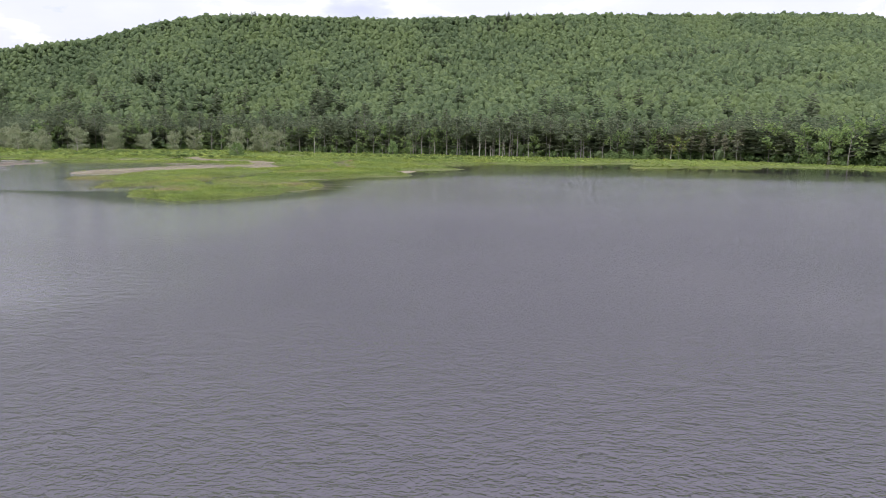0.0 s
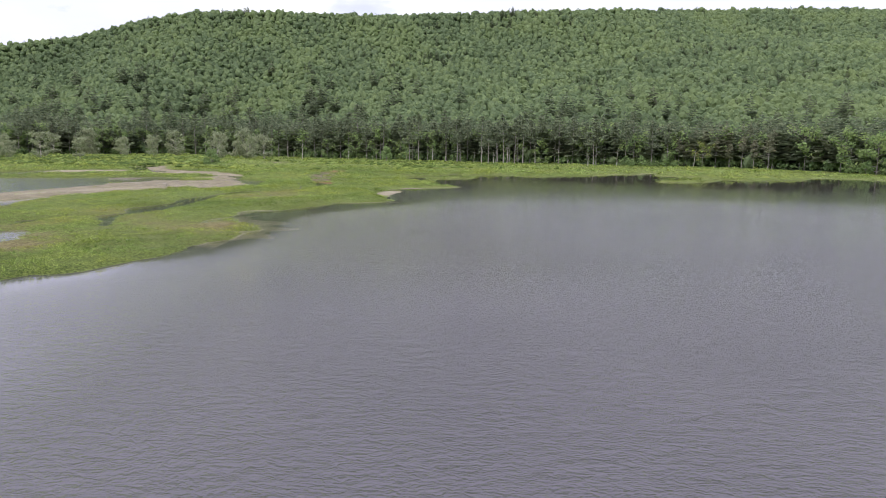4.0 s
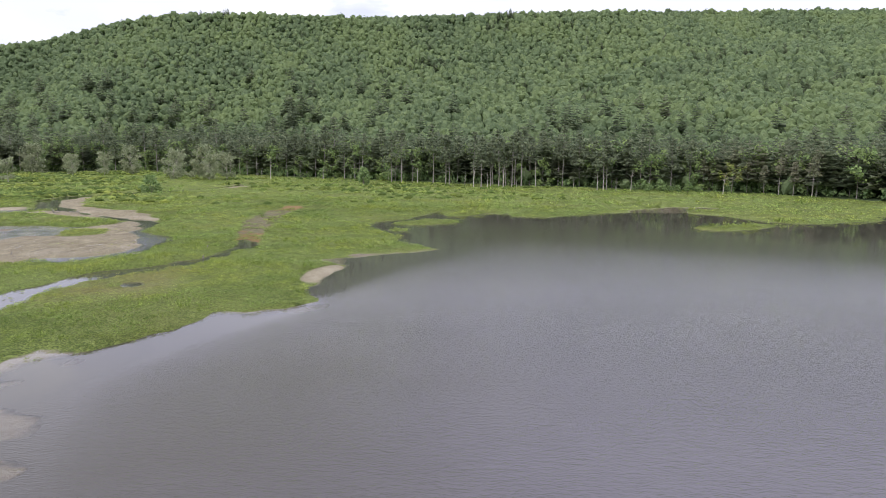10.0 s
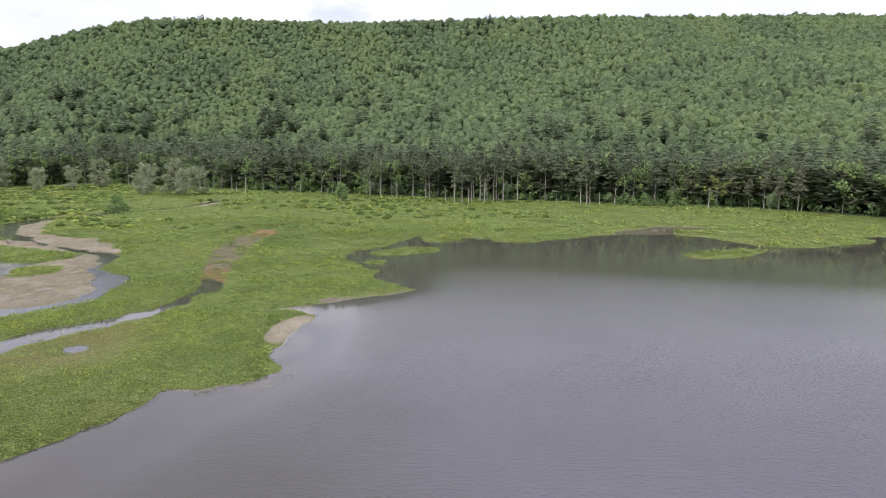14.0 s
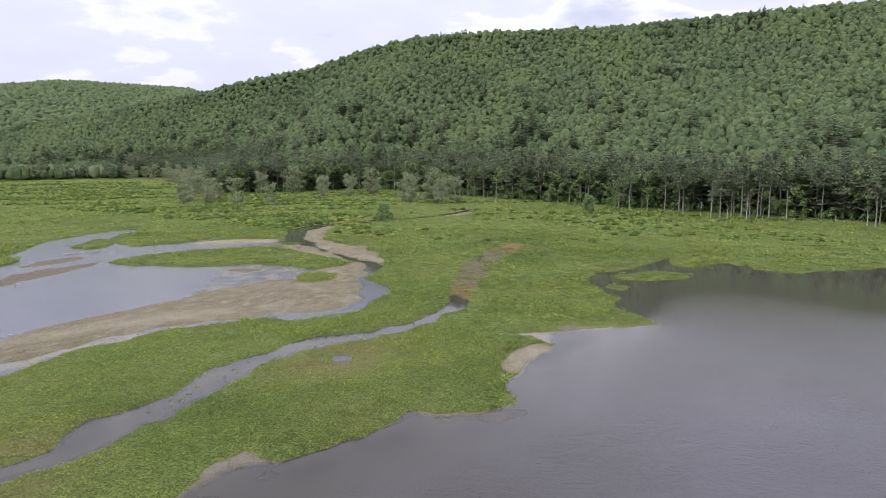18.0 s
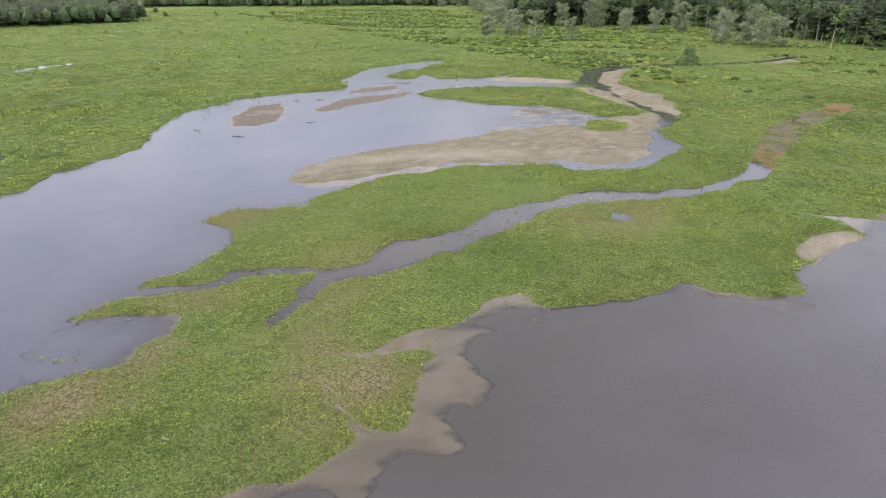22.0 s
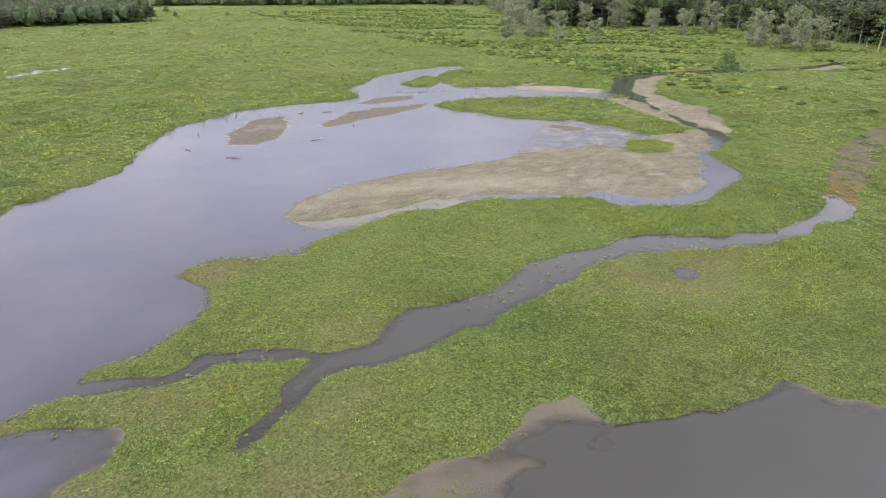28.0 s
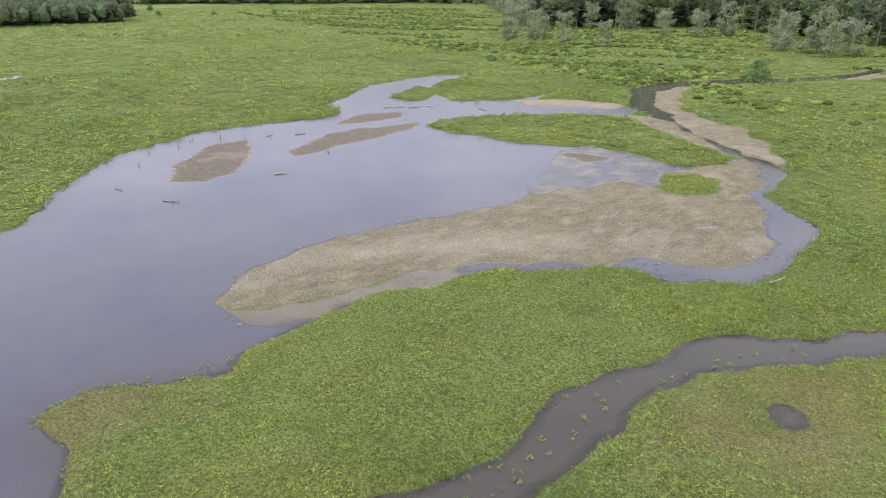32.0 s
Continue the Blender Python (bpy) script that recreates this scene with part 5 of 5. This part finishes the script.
TUFTS = [herb_tuft(rng, 11, False) for _ in range(10)] + [herb_tuft(rng, 11, True) for _ in range(5)]
tx, ty, ts = [], [], []
for step, lo, hi, size in ((0.40, 0, 50, 0.42), (0.64, 50, 95, 0.78), (1.15, 95, 190, 1.45), (2.2, 190, 380, 2.3), (4.2, 380, 900, 4.0)):
    ax, ay = jittered(-345 if hi < 300 else -760, 220, -20, 400 if hi < 300 else 620, step)
    # distance from the neck of land where the flight ends
    along_neck = np.clip((ay - 5) / 85, 0, 1)
    far = np.hypot(ax + 55 + 18 * along_neck, ay - 5 - 85 * along_neck)
    g = sample(grass_f, ax, ay, 1)
    st = sample(straw_f, ax, ay, 0)
    thin = value_noise(ax, ay, 11, 41) * 0.6 + value_noise(ax, ay, 3.5, 44) * 0.4
    ok = (far >= lo) & (far < hi) & (g > 0.43) & ((sample(rust_f, ax, ay, 0) < 0.3) | (value_noise(ax, ay, 4.5, 49) > 0.58)) & (ay < foot_line(ax) + 4)
    ok &= rng.rand(len(ax)) < (1 - 0.8 * np.clip(st, 0, 1)) * np.clip(0.45 + 1.2 * (thin - 0.2), 0.4, 1)
    ok &= (c52 * ay - s52 * ax < 930) & ((ax > -600) | (ay > 262))
    ok &= (ay > -20) & ~inside(LAKE_EAST + [(-60, -30), (-40, 10), (104, 188), (141, 199)], ax, ay)
    tx.append(ax[ok]), ty.append(ay[ok]), ts.append(np.full(ok.sum(), size))
tx, ty, ts = (np.concatenate(p) for p in (tx, ty, ts))
n = len(tx)
lush = value_noise(tx, ty, 14, 42) * 0.6 + value_noise(tx, ty, 4, 45) * 0.4
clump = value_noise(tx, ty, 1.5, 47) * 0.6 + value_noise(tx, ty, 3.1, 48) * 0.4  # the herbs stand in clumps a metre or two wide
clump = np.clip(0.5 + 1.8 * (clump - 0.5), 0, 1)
size = ts * (0.65 + 0.8 * rng.rand(n))
height = (0.24 + 1.45 * np.clip(lush - 0.30, 0, 1) * (0.4 + 0.9 * rng.rand(n))) * np.where(ts < 0.6, 0.35 + 1.3 * clump, 0.12 + 1.9 * clump) * (0.62 + 0.35 * ts) * (1 - 0.75 * sample(straw_f, tx, ty, 0))
# tufts in the gaps get a darker tint, shade painted between the clumps
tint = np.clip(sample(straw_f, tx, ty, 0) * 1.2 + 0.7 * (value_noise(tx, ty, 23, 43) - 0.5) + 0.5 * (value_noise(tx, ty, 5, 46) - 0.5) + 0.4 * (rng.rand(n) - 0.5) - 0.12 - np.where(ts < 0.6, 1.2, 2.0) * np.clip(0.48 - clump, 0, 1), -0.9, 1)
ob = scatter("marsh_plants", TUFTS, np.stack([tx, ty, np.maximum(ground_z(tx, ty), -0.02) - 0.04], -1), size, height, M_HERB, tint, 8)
tagged(ob, "thick bright green marsh herbs and grasses", "marsh plants", kind="stuff")

# darker alder scrub in streaks over the far marsh
ax, ay = jittered(-640, 60, 240, 560, 2.7)
streaks = value_noise(ax + 0.5 * ay, ay * 3.0 - 1.2 * ax, 42, 51)
ok = (streaks > 0.53) & (ay < foot_line(ax) - 3) & (ay > 250 - 0.25 * (ax + 150)) & (rng.rand(len(ax)) < 0.2 + 0.5 * np.clip((-110 - ax) / 60, 0, 1)) & (sample(grass_f, ax, ay, 1) > 0.8)
ax, ay = ax[ok], ay[ok]
n = len(ax)
r = 0.8 + 1.2 * rng.rand(n)
ob = scatter("alder_scrub", FAR_CROWNS, np.stack([ax, ay, np.full(n, 0.0)], -1), r, r * 0.75, M_HERB, -0.3 - 0.6 * rng.rand(n), 9)
tagged(ob, "low dark green alder scrub in streaks on the marsh", "scrub", kind="stuff")

# ---------------------------------------------------------------- gravel and water plants
OCTA = (np.array([(1, 0, 0), (-1, 0, 0), (0, 1, 0), (0, -1, 0), (0, 0, 1), (0, 0, -1)], float),
        np.array([(0, 2, 4), (2, 1, 4), (1, 3, 4), (3, 0, 4), (2, 0, 5), (1, 2, 5), (3, 1, 5), (0, 3, 5)]))
STONES = [(OCTA[0] * (0.7 + 0.6 * rng.rand(6, 1)) * (1, 0.75, 0.5), OCTA[1]) for _ in range(6)]


def stone_material():
    m, nt, b = material("river_stones")
    nt.links.new(ramp(nt, island_random(nt), (0.0, (0.13, 0.11, 0.09)), (0.6, (0.26, 0.225, 0.18)), (1.0, (0.48, 0.44, 0.37))), b.inputs["Base Color"])
    b.inputs["Roughness"].default_value = 0.8
    bump(nt, b, noise_of(nt, 14, 3), 0.4, 0.02)
    return m


ax, ay = jittered(-120, -60, 60, 182, 0.62)
ok = ((sample(sand_f, ax, ay, 0) > 0.45) & (sample(PLAN_Z, ax, ay, 0) > 0.0) | inside(SHALLOW_BAR, ax, ay) & (sample(PLAN_Z, ax, ay, 0) < 0.05)) & (rng.rand(len(ax)) < 0.35 + 0.6 * (value_noise(ax, ay, 7, 61) > 0.55))
ax, ay = ax[ok], ay[ok]
n = len(ax)
r = 0.06 + 0.13 * rng.rand(n) ** 2
ob = scatter("gravel", STONES, np.stack([ax, ay, np.maximum(ground_z(ax, ay), -0.04) + 0.01], -1), r, r, stone_material(), np.zeros(n), 12)
tagged(ob, "loose tan and grey river stones on the gravel bar", "gravel", kind="stuff")

# sparse green sprigs on the bar, and water plants standing in the shallows
ax, ay = jittered(-120, -55, 60, 182, 1.3)
on_bar = (sample(sand_f, ax, ay, 0) > 0.6) & (value_noise(ax, ay, 6, 62) > 0.66) & (rng.rand(len(ax)) < 0.5)
bx, by = jittered(-135, -38, 12, 190, 1.0)
deep = -ground_z(bx, by)
in_water = (deep > 0.02) & (deep < 0.45) & ((value_noise(bx, by, 5, 63) > 0.70) & (rng.rand(len(bx)) < 0.30) | inside(INLET, bx, by) & (rng.rand(len(bx)) < 0.4))
cx, cy = jittered(-30, 125, 160, 264, 1.8)
deep = -ground_z(cx, cy)
in_flat = (deep > 0.02) & (deep < 0.6) & (value_noise(cx, cy, 9, 64) > 0.60) & (rng.rand(len(cx)) < 0.35)
ax, ay = np.concatenate([ax[on_bar], bx[in_water], cx[in_flat]]), np.concatenate([ay[on_bar], by[in_water], cy[in_flat]])
n = len(ax)
ob = scatter("water_plants", TUFTS, np.stack([ax, ay, np.maximum(ground_z(ax, ay), -0.03)], -1), 0.35 + 0.4 * rng.rand(n), 0.25 + 0.3 * rng.rand(n), M_HERB, 0.5 * rng.rand(n), 13)
tagged(ob, "sparse green sprigs on the gravel and in the shallows", "water plants", kind="stuff")
